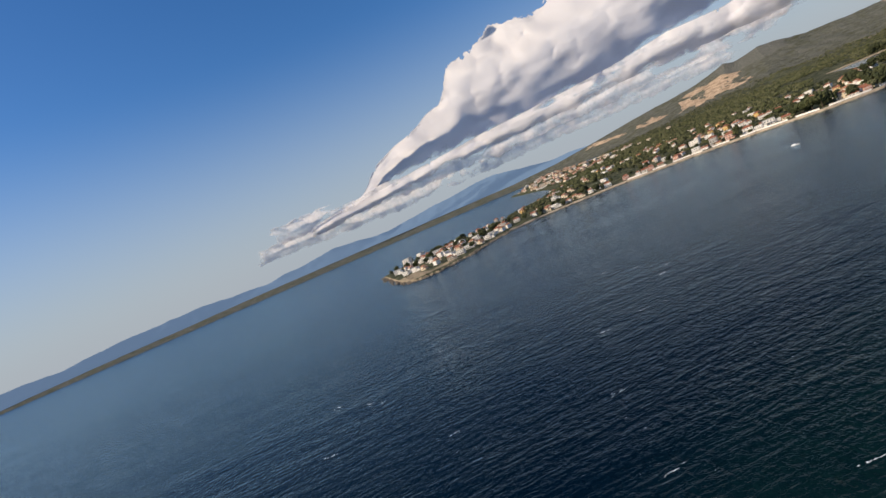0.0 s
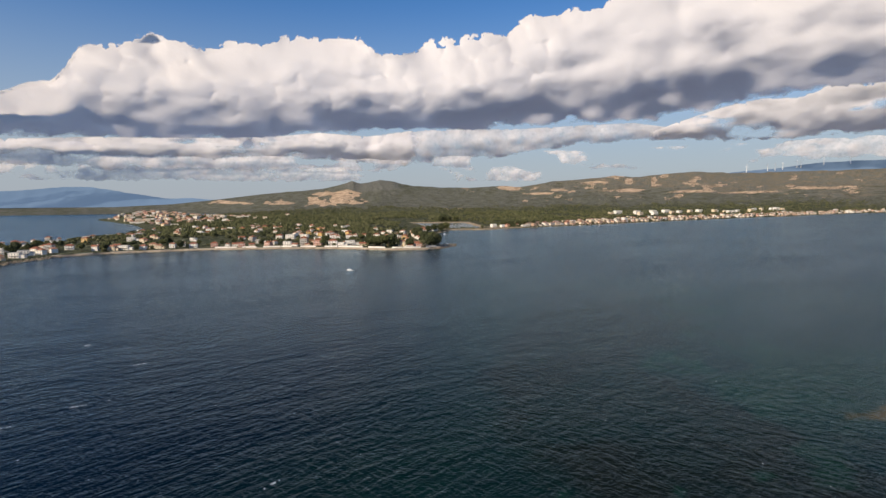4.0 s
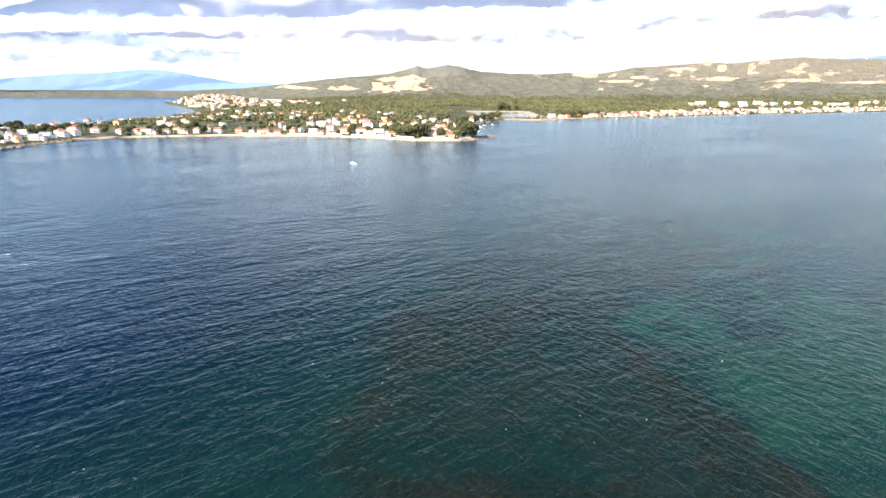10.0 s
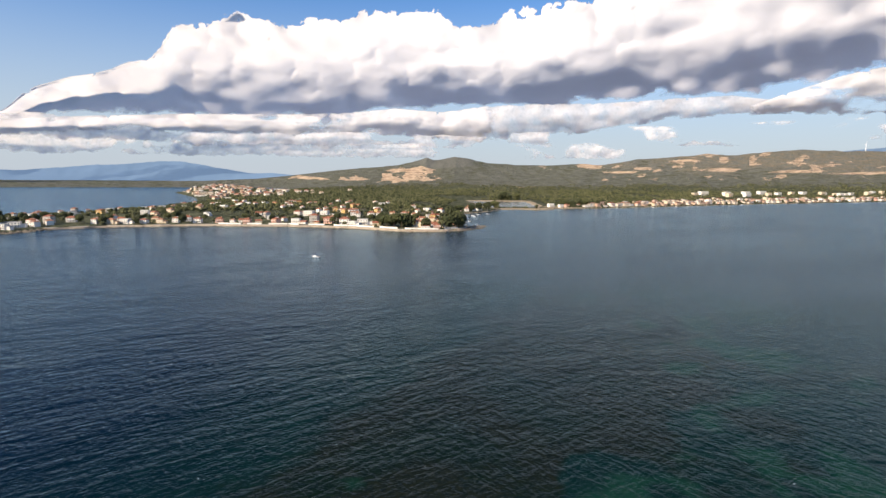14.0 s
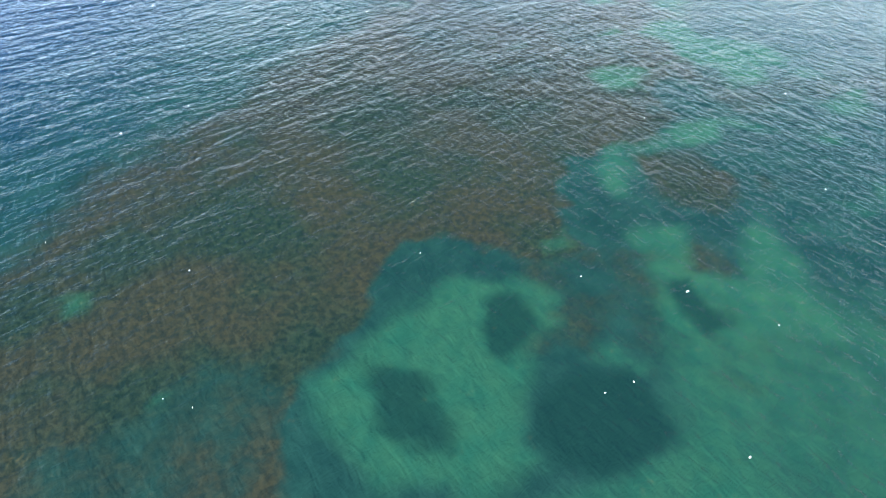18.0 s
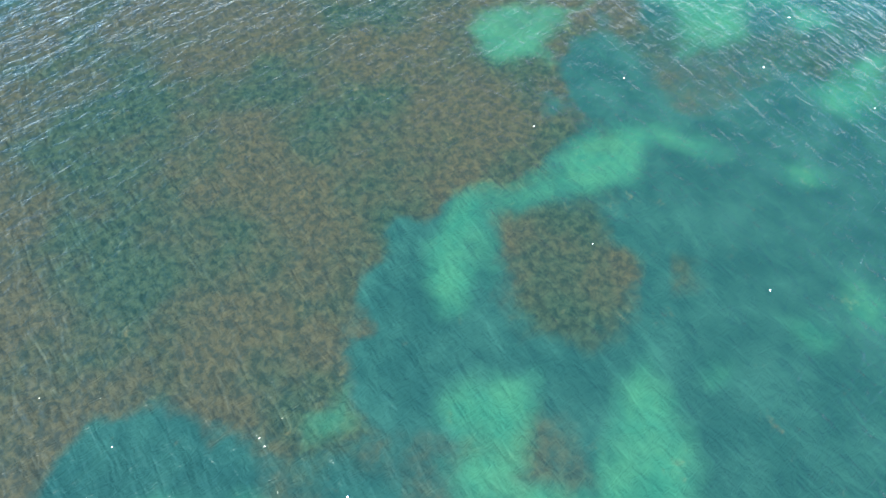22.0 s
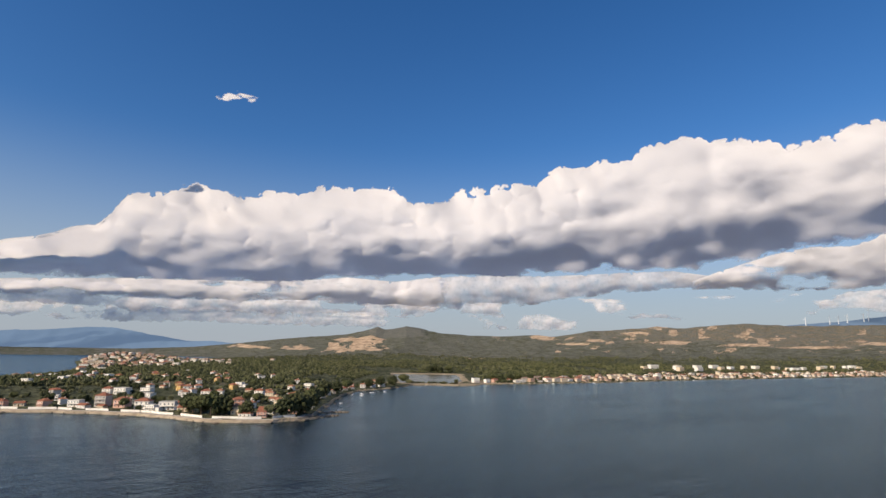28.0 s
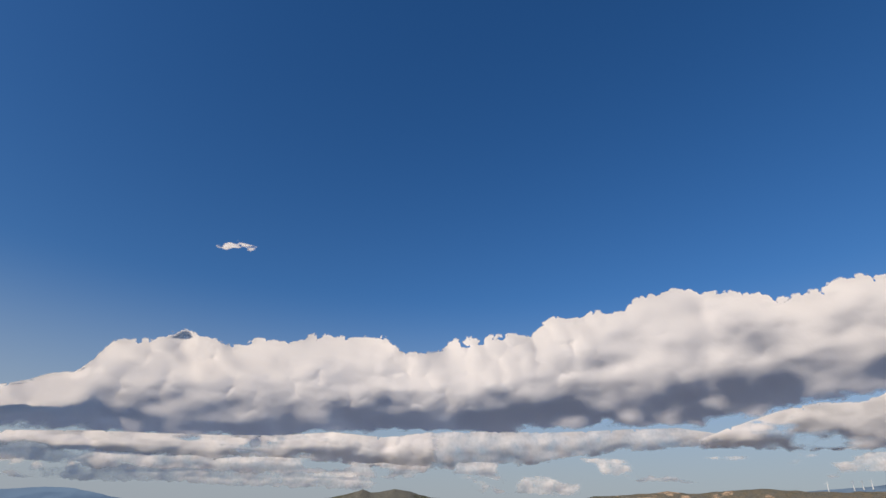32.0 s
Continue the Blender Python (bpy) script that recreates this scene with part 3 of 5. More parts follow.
SAND_DRAGON = [[(13.3, 81.4), (15.3, 83.9), (17.9, 88.4), (18.6, 84.1), (21.7, 85.8), (25.2, 90.7), (28.7, 91.5), (31.3, 93.3), (31.7, 87.8), (33, 82.9), (38, 83.2), (43.2, 81.6), (45.9, 76.7), (45, 72.1), (48.3, 70.9), (49.5, 66.7), (45.9, 68.4), (43.7, 65.8), (43.9, 71.3), (40.2, 70.5), (38.5, 65.9), (35.9, 63.4), (32.6, 63.8), (31.7, 65.5), (32.1, 69.4), (28.6, 71.3), (26.3, 73.7), (26.3, 78.1), (23.5, 81.5), (20.4, 83.2)]]
SAND_TAIL = [[(28.3, 114.5), (37.6, 116.5), (37.9, 108.8), (35.4, 102.3), (33.2, 94.7), (30.8, 90), (30.1, 94.5), (27.4, 98.6), (27.8, 105.7)],
    [(-2, 143.9), (8.4, 150.3), (9.8, 138.7), (2.3, 133.4)],
    [(23.4, 154.1), (35.3, 154.5), (36.8, 137), (30.8, 139.4)]]
SAND_FAR = [[(-7.6, 78.8), (-5.9, 81.4), (-4.8, 78.3)],
    [(-2.5, 74.8), (-0.6, 77.8), (0.6, 76)],
    [(-25.6, 93.7), (-22.2, 96), (-21.4, 91.7)],
    [(-26.2, 92.9), (-23.3, 95.6), (-22, 91.6)],
    [(0.7, 136.3), (4, 148.8), (11.7, 146.7), (11.8, 134.9), (5.5, 131.9)],
    [(16.9, 154.8), (25.6, 153.9), (37.1, 140.1), (31.2, 134), (23, 142.6)],
    [(35.2, 170.5), (55.6, 163), (54.1, 148.9), (36.8, 158.8)],
    [(60.1, 140.3), (67.5, 134.9), (73.8, 125.8), (62.7, 129.7)],
    [(-41.9, 190.5), (-32, 199.5), (-27.5, 181.4)],
    [(-34.1, 130.8), (-29.5, 141.7), (-26.8, 133)]]
WEED = [[(-3.8, 18.4), (-2.3, 17.3), (-1.6, 13.8), (-2.1, 11.1), (-4.4, 9.6), (-6.7, 10.4), (-7.7, 12.8), (-6.7, 15.7)],
    [(-0.7, 7.7), (3, 9.2), (6.5, 8.3), (8.4, 6.1), (7.9, 3.1), (5.9, 0.9), (2.2, -0.2), (-0.6, 0.3), (-2.2, 1.9), (-1.9, 4.9)],
    [(-16.8, 7.5), (-13.3, 7.8), (-10.4, 7), (-10.6, 5.1), (-8.2, 2.7), (-9.1, 0.6), (-12.8, 0.7), (-15.3, 2.6), (-16.9, 5.6)],
    [(11.4, 19.3), (14.3, 20.4), (15.1, 18.1), (17.1, 15.8), (14.6, 13.9), (12.4, 15.4), (11.3, 17.6)]]
REEF_ISLES = [[(13.4, 43.5), (17.9, 44.9), (22.8, 44.1), (23.8, 39.7), (22.4, 34.2), (18.7, 31.2), (15.2, 31.9), (13, 34.5)],
    [(27.4, 40.8), (29.9, 40.1), (29.8, 36.7), (27.3, 35.8)],
    [(15, 41), (21.2, 43.5), (24.9, 39.9), (24.1, 33.7), (19.4, 30.8), (15.1, 32.9)],
    [(25.1, 69), (26.3, 70.5), (27.9, 69.8), (27, 66.5)]]
SHOAL = [[(2, -33), (8, -29), (18, -25.5), (36, -24), (58, -20), (70, -30), (64, -48), (40, -46), (24, -40), (14, -34)],
    [(5, -43), (10, -40.5), (18, -42), (30, -47), (20, -50), (10, -46)]]


def patches(x, y, outlines, soft, wander=1.6, seed=41):
    """1 within any of the outlines, with a soft, slightly ragged edge."""
    wx, wy = x + 2 * wander * (fbm(x / 3.5, y / 3.5, 4, seed) - 0.5), y + 2 * wander * (fbm(x / 3.5, y / 3.5, 4, seed + 2) - 0.5)
    best = np.zeros(np.shape(x))
    for ring in outlines:
        pts = np.array(ring, float)
        lo, hi = pts.min(0) - 4, pts.max(0) + 4
        near = (wx > lo[0]) & (wx < hi[0]) & (wy > lo[1]) & (wy < hi[1])
        px, py = wx[near], wy[near]
        dist, inside = np.full(px.shape, 1e18), np.zeros(px.shape, bool)
        for (ax, ay), (bx, by) in zip(pts, np.roll(pts, -1, 0)):
            dx, dy = bx - ax, by - ay
            k = np.clip(((px - ax) * dx + (py - ay) * dy) / (dx * dx + dy * dy + 1e-12), 0, 1)
            dist = np.minimum(dist, (px - ax - k * dx) ** 2 + (py - ay - k * dy) ** 2)
            inside ^= ((ay > py) != (by > py)) & (px < (bx - ax) * (py - ay) / (by - ay + 1e-12) + ax)
        d = np.sqrt(dist) * np.where(inside, 1, -1)
        best[near] = np.maximum(best[near], smooth(-soft, soft, d))
    return best


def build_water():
    """One sheet to the horizon, fine over the reef, the bed painted by masks."""
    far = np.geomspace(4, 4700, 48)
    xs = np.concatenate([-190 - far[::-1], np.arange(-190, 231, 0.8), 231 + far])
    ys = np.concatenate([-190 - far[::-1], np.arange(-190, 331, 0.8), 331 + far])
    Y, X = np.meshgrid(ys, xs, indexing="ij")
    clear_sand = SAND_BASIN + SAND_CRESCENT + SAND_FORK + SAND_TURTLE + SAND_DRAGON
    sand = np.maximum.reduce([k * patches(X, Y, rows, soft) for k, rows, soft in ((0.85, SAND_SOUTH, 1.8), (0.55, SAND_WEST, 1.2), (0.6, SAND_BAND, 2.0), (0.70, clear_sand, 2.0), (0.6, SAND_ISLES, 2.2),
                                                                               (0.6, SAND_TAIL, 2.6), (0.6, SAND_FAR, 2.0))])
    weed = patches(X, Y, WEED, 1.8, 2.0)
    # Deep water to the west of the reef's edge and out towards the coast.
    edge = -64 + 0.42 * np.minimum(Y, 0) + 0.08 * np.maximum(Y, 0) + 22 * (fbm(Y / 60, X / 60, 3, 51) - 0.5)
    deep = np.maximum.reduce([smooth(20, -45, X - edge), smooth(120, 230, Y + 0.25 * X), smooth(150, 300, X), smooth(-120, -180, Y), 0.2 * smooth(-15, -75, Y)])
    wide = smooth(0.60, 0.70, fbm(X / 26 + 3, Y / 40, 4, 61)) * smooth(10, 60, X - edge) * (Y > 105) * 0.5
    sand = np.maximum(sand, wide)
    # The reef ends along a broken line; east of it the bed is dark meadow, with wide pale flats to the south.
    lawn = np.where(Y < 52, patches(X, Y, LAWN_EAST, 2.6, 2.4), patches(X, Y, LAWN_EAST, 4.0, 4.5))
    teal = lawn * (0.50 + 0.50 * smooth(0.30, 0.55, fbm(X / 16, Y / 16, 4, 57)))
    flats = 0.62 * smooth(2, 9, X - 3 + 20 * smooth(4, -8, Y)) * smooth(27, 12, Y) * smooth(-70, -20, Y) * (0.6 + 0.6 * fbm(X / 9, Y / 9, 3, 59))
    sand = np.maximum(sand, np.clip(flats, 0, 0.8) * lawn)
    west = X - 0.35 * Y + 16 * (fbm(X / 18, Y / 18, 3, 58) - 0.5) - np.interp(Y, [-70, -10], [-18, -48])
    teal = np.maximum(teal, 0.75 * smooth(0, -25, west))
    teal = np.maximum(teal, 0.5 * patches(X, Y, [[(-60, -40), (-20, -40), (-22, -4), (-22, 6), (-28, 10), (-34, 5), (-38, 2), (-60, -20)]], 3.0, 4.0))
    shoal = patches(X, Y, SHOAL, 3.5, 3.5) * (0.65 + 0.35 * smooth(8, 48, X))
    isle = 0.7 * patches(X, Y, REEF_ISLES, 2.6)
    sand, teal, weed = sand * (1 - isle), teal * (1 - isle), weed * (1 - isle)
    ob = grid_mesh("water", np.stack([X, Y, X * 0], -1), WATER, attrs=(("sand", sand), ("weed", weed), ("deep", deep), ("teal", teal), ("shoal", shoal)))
    tagged(ob, "choppy blue-green sea, brown reef and pale sand painted on its surface", "sea", kind="structure")


def build_land():
    az = np.radians(np.arange(-88, 70.01, 0.17))
    r = np.concatenate([np.geomspace(230, 1000, 210), np.geomspace(1010, 4680, 260)])
    R, A = np.meshgrid(r, az, indexing="ij")
    X, Y = R * np.sin(A), R * np.cos(A)
    Z, s, deg, rr = height(X, Y)
    t = np.clip((rr - 1250) / 3350, 0, 1)
    rise = np.degrees(np.arctan2(Z - 40, rr)) + 0.25 * (fbm(deg / 1.3, rr / 260, 4, 85) - 0.5)
    patch = fbm(X / 160, Y / 160, 4, 81)
    field = fbm(deg / 2.4, rr / 330, 4, 83)
    begin = np.interp(deg, [5, 14, 22, 32], [0.85, 0.816, 0.716, 0.695])
    dry = 0.10 + 0.78 * smooth(7, 20, deg) * smooth(-0.08, 0.20, t - begin + 0.25 * (patch - 0.5)) + 0.35 * smooth(0.56, 0.66, field) * t + 0.4 * smooth(0.60, 0.68, patch) * smooth(1300, 800, rr) * smooth(4, 30, s)
    dry += 0.6 * np.exp(-((Y - 700 - 0.25 * X) / 14) ** 2) * smooth(-330, -300, X) * smooth(-60, -110, X)
    # The quarry cut below the peak, the pale cuts beside it, and the rocky hill to the east.
    wave = 1.3 * (fbm(deg / 1.1, rr / 170, 4, 86) - 0.5)

    def cut(a, b, c, d, top=1.0):
        """A bare face: bearing and its half width, height angle and its half width."""
        return top * np.exp(-(np.abs((deg - a + wave) / b) ** 3 + np.abs((rise - c) / d) ** 3)) * smooth(2200, 2800, rr)
    pits = [[(-12.9, 0.33), (-11.8, 1.38), (-10.4, 1.76), (-9.5, 1.55), (-8.3, 1.85), (-6.6, 1.42), (-7.2, 1.08), (-5.9, 0.51), (-8, 0.28), (-11.1, 0.05), (-13.2, 0.2)],
            [(-22.1, 0.45), (-20, 0.74), (-17.9, 0.41), (-19, 0.28), (-21, 0.33)], [(-17.3, 0.34), (-15.1, 0.8), (-14, 0.43), (-15, 0.22)]]
    quarry = patches(4 * deg, 12 * rise, [[(4 * a, 12 * e) for a, e in ring] for ring in pits], 0.9, 2.2, 84) * smooth(2200, 2800, rr) * (0.35 + 0.65 * smooth(0.34, 0.46, fbm(deg / 0.8, rise / 0.22, 4, 88)))
    bare = np.maximum.reduce([quarry,
                              cut(9.4, 1.5, 1.80, 0.26, 0.85), cut(12.6, 1.6, 1.25, 0.13, 0.9), cut(14.6, 1.1, 1.55, 0.16, 0.9), cut(18.2, 1.9, 2.30, 0.14, 0.8), cut(21.5, 1.6, 1.40, 0.24, 0.8),
                              cut(27.5, 2.6, 1.20, 0.16, 0.75), cut(32.5, 3.0, 1.05, 0.14, 0.7), cut(38, 4.0, 1.35, 0.2, 0.6)])
    bare = np.maximum(bare, 0.9 * np.exp(-(((deg - 2.3) / 2.1) ** 6 + ((t - 0.604 + 0.0245 * deg) / 0.012) ** 2)))
    bare = np.maximum(bare, 0.55 * smooth(0.60, 0.70, fbm(deg / 1.2, rr / 170, 4, 87)) * smooth(-4, 8, deg) * smooth(0.6, 0.75, t))
    # First term greys the slopes with distance as painted haze; the rest is crag.
    crag_and_haze = np.maximum.reduce([0.52 * smooth(0.35, 0.62, t), np.exp(-(((deg + 5.6) / 3.4) ** 4 + ((t - 1.0) / 0.13) ** 4)), 0.5 * smooth(0.5, 0.62, fbm(deg / 2.0, rr / 260, 4, 89)) * smooth(0.45, 0.8, t)])
    beach = np.where(s > -2, smooth(1.8, 0.6, s), 1.0) * smooth(-3, 0, s + 3) * (X > -600)
    rim = lagoon(X + 5, Y) + lagoon(X - 9, Y) + lagoon(X, Y + 8) + lagoon(X, Y - 12)
    beach = np.maximum(beach, smooth(0.2, 0.9, rim) * 0.8)
    beach = np.maximum(beach, smooth(95, 60, np.abs(X - 5)) * smooth(785, 795, Y) * smooth(850, 830, Y) * 0.6)
    beach = np.maximum(beach, smooth(45, 15, np.hypot(X - 85, (Y - 880) * 0.7)) * (s > 0))
    beach = np.maximum(beach, smooth(60, 20, np.hypot(X + 440, (Y - 245))) * smooth(40, 10, s) * 0.8)
    ob = grid_mesh("ground", np.stack([X, Y, Z], -1), LAND, attrs=(("dry", dry), ("bare", bare), ("beach", beach), ("crag_and_haze", crag_and_haze)), keep=(s > -2.5))
    tagged(ob, "green scrub and olive land rising to dry hills with pale quarry cuts", "ground", kind="structure")


def ground_z(x, y):
    return float(height(np.array([float(x)]), np.array([float(y)]))[0][0])


def build_mountains():
    """The ranges across the gulf, with their blue haze painted and glowing."""
    az = np.arange(-92, -7.9, 0.15)
    top = np.interp(az, [-92, -78.8, -76, -73.3, -69.9, -64.8, -57.7, -55.8, -52.6, -50.5, -48, -45.6, -41.1, -38.5, -36, -33.6, -31.4, -29.5, -27.6, -25.7, -22.6, -20, -8],
                    [1.0, 0.9, 0.7, 1.1, 1.15, 1.2, 0.75, 0.97, 1.16, 1.41, 1.2, 0.85, 1.14, 1.5, 1.62, 1.95, 1.84, 1.58, 1.25, 0.9, 0.85, 0.6, 0.3])
    top = top + (fbm(az / 1.7, az * 0 + 3, 5, 91) - 0.5) * 0.22
    k = np.linspace(0, 1, 14)
    K, A = np.meshgrid(k, np.radians(az), indexing="ij")
    T = np.radians(top)[None, :]
    R = 4640 + 70 * K - 14 * fbm(np.degrees(A) / 1.3, K * 3, 4, 95)
    Z = 40 + R * np.tan(np.radians(-0.6) + (T - np.radians(-0.6)) * K)
    ob = grid_mesh("mountain_range", np.stack([R * np.sin(A), R * np.cos(A), Z], -1), HAZE_GLOW)
    tagged(ob, "distant mountain range across the gulf with painted blue haze glow", "mountain", kind="structure")
    az = np.arange(-92, -9.9, 0.1)
    low = -0.26 + 0.20 * (fbm(az / 2.5, az * 0 + 9, 5, 93) - 0.5) + 0.30 * smooth(-30, -18, az)
    K, A = np.meshgrid(k, np.radians(az), indexing="ij")
    R = 4520 + 80 * K + 20 * (fbm(np.degrees(A) / 0.8, K * 4, 3, 94) - 0.5)
    Z = -1 + (40 + 4600 * np.tan(np.radians(low))[None, :]) * K ** 0.8
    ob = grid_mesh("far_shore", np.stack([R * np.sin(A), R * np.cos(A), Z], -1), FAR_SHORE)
    tagged(ob, "low dark wooded shore across the gulf with added haze glow", "shore", kind="structure")
    az = np.arange(28.9, 62, 0.2)
    top = np.interp(az, [28.9, 30.9, 33.3, 35.7, 38, 45, 62], [2.6, 2.95, 3.12, 3.3, 3.58, 3.6, 3.2]) + (fbm(az / 1.5, az * 0, 4, 97) - 0.5) * 0.1
    K, A = np.meshgrid(k, np.radians(az), indexing="ij")
    R = 4670 + 40 * K
    Z = 40 + R * np.tan(np.radians(1.5) + (np.radians(top)[None, :] - np.radians(1.5)) * K)
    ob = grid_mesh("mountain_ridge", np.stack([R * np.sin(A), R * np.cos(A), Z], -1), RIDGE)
    tagged(ob, "distant ridge with a row of wind turbines, haze painted blue", "mountain", kind="structure")


# ---- clouds ----
def blur(a, n):
    """A box mean, twice, over n cells to each side."""
    for _ in range(2):
        for axis in (0, 1):
            pad = [(n + 1, n) if k == axis else (0, 0) for k in (0, 1)]
            c = np.cumsum(np.pad(a, pad, mode="edge"), axis=axis)
            m = c.shape[axis]
            a = (np.take(c, range(2 * n + 1, m), axis) - np.take(c, range(0, m - 2 * n - 1), axis)) / (2 * n + 1)
    return a


def cloud_sheet(name, az0, az1, step, rows, shape, away, seed, lump, label, cover=None, thick=1.0, tilt=(-60, 62), relief=1.0, crisp=1.8):
    """A bank of cumulus: bright crowns and dark belly shaded by set normals on a shallow sheet, to a soft flat base.
    shape(az) gives base and top, in degrees over the level; tilt the way those normals face at the base and at the
    crown."""
    az = np.arange(az0, az1, step)
    v = np.linspace(-0.10, 1.16, rows)
    V, A = np.meshgrid(v, az, indexing="ij")
    base, top = shape(A)
    span = top - base
    el = base + span * V
    wx, wy = A + 0.7 * lump * (fbm(A / lump, el / lump, 4, seed) - 0.5), el + 0.7 * lump * (fbm(A / lump, el / lump, 4, seed + 3) - 0.5)
    big = puffs(wx / (5.2 * lump), wy / (3.6 * lump), seed)
    mid = puffs(wx / (1.9 * lump) + 7, wy / (1.5 * lump), seed + 1)
    low = puffs(wx / (0.75 * lump), wy / (0.66 * lump) + 3, seed + 2)
    tiny = puffs(wx / (0.33 * lump), wy / (0.30 * lump) + 3, seed + 4)
    soft = fbm(A / (2.6 * lump), el / (1.3 * lump), 6, seed + 6, 0.6)
    broad = fbm(A / (6.0 * lump), el / (2.6 * lump), 4, seed + 8)
    crown = lump * (1.15 * (mid - 0.62) + 0.70 * (low - 0.62) + 0.28 * (tiny - 0.62))
    inner = top - el + crown
    foot = el - base + 2.2 * lump * (soft - 0.5)
    dens = np.minimum(np.minimum(inner * 1.5 * crisp / lump, foot * 0.65 / lump + 0.15), thick)
    dens = np.minimum(dens, np.minimum(A - az0, az1 - A) * 0.3 + 0.8 * (soft - 0.5))
    dens = np.minimum(dens, (1.10 - V) * 9)
    if cover is not None:
        dens = np.minimum(dens, cover(A, el))
    # Depth: bulges toward the viewer; how lumpy it is changes along the bank.
    flank = smooth(0.12, 0.55, V)
    rim = np.exp(-np.clip(inner, 0, 9) / (1.3 * lump))
    dull_east = smooth(8, 24, A)
    lively = relief * (1 - 0.7 * dull_east) * (0.35 + 1.0 * smooth(0.36, 0.62, fbm(A / (9 * lump), el / (5 * lump), 3, seed + 9)))
    metre = 62.0 * lump
    bulge = blur(metre * (1.7 * big + 2.0 * (broad - 0.5)), max(2, int(0.5 * lump / step))) + blur(metre * lively * flank * 0.62 * mid, max(1, int(0.16 * lump / step)))
    bulge = bulge + blur(metre * (lively + 0.5 * rim) * rim * (0.34 * mid + 0.26 * low + 0.08 * tiny), 1)
    gx = np.gradient(bulge, axis=1) / (away * math.radians(step))
    gy = np.gradient(bulge, axis=0) / (away * np.radians(np.gradient(el, axis=0)))
    q = np.clip(V, 0, 1)
    bright, dull = np.interp(q, [0, 0.16, 0.34, 0.52, 0.75, 1], [0, 0.05, 0.26, 0.52, 0.74, 1]), np.interp(q, [0, 0.16, 0.34, 0.52, 0.75, 1], [0, 0.05, 0.20, 0.36, 0.46, 0.6])
    # Shading put into the normals: brighter rim and west end, duller east and base.
    turn = bright + (dull - bright) * dull_east + 0.55 * (broad - 0.5) + 0.40 * (blur(soft, max(2, int(0.3 * lump / step))) - 0.5) + 0.25 * rim + 0.35 * smooth(-30, -42, A)
    turn = np.clip(turn, 0, 0.90)
    phi = np.radians(tilt[0] + (tilt[1] - tilt[0]) * turn)
    # Normals turn only a quarter with bearing, to even the sunlight along the bank.
    sa, ca = np.sin(np.radians(0.25 * A)), np.cos(np.radians(0.25 * A))
    slope_x, slope_y = -0.7 * np.clip(gx, -0.95, 0.95), -0.7 * np.clip(gy, -1.2, 0.5)
    normal = np.stack([-sa * np.cos(phi) + ca * slope_x, -ca * np.cos(phi) - sa * slope_x, np.sin(phi) + slope_y], -1)
    normal /= np.linalg.norm(normal, axis=2)[..., None]
    rad = np.radians(el)
    sa, ca = np.sin(np.radians(A)), np.cos(np.radians(A))
    dist = (away - 0.25 * bulge - 50 * lump * np.sin(np.pi * q)) * np.cos(rad)
    pts = np.stack([dist * sa, dist * ca, 40 + dist * np.tan(rad)], -1)
    ob = grid_mesh(name, pts, CLOUD, attrs=(("dens", dens),), keep=dens > -0.2)
    ob.data.normals_split_custom_set_from_vertices(normal.reshape(-1, 3).tolist())
    return tagged(ob, label, "cloud", group="clouds", kind="stuff")


BANK_TOP_AZ = [-55, -51.9, -47.7, -45, -44, -43, -40, -37.6, -35.3, -33.4, -32.8, -31.4, -29, -27, -25.1, -23.5, -21.8, -19.6, -16.9, -14.1, -9.9, -6.3, -4.9, -2.5, -0.7, 0.5, 4.2, 6.7, 8.5, 11.3, 13.4, 15.8, 18.2, 21.1, 24, 26.5, 30.4, 33.5, 35.8, 38.6, 46, 80]
BANK_TOP_EL = [3.4, 4.2, 5.0, 5.4, 6.6, 7.6, 8.8, 9.4, 10.6, 10.7, 12.9, 13.9, 14.1, 15.3, 15.4, 15.0, 14.3, 15.6, 15.4, 16.5, 16.4, 16.9, 15.1, 15.4, 15.2, 16.8, 16.9, 17.3, 16.8, 19.0, 18.6, 19.1, 19.3, 20.2, 20.5, 19.8, 19.1, 18.1, 18.5, 19.2, 16.5, 15]
BANK_BASE_AZ = [-55, -44, -39.5, -33.6, -29, -25, -19, -13.5, -8.6, 0, 5.7, 9, 14, 19, 24, 27, 31, 35.6, 38.3, 46, 80]
BANK_BASE_EL = [3.0, 4.6, 6.2, 6.6, 6.6, 6.5, 6.3, 7.3, 8.0, 8.1, 8.0, 8.6, 8.4, 8.5, 8.4, 8.8, 9.4, 10.0, 10.3, 9.6, 9]


def main_bank(A):
    top = sum(np.interp(A + k, BANK_TOP_AZ, BANK_TOP_EL) for k in (-0.8, -0.4, 0, 0.4, 0.8)) / 5
    return np.interp(A, BANK_BASE_AZ, BANK_BASE_EL), top - 0.1


def second_row(A):
    top = np.interp(A, [-60, -48, -39, -31, -23, -17, -11, -6, 0, 6, 11, 17, 22, 26, 45], [3.0, 4.6, 5.6, 6.3, 6.6, 6.9, 7.5, 7.2, 7.9, 7.9, 7.9, 8.1, 8.1, 7.4, 7.0])
    base = np.interp(A, [-60, -48, -39, -31, -22, -13, -5, -2, 5, 11, 16, 24, 45], [2.6, 3.6, 4.3, 4.8, 4.8, 5.2, 4.7, 4.5, 5.0, 5.7, 6.3, 6.5, 6.3])
    return base, top


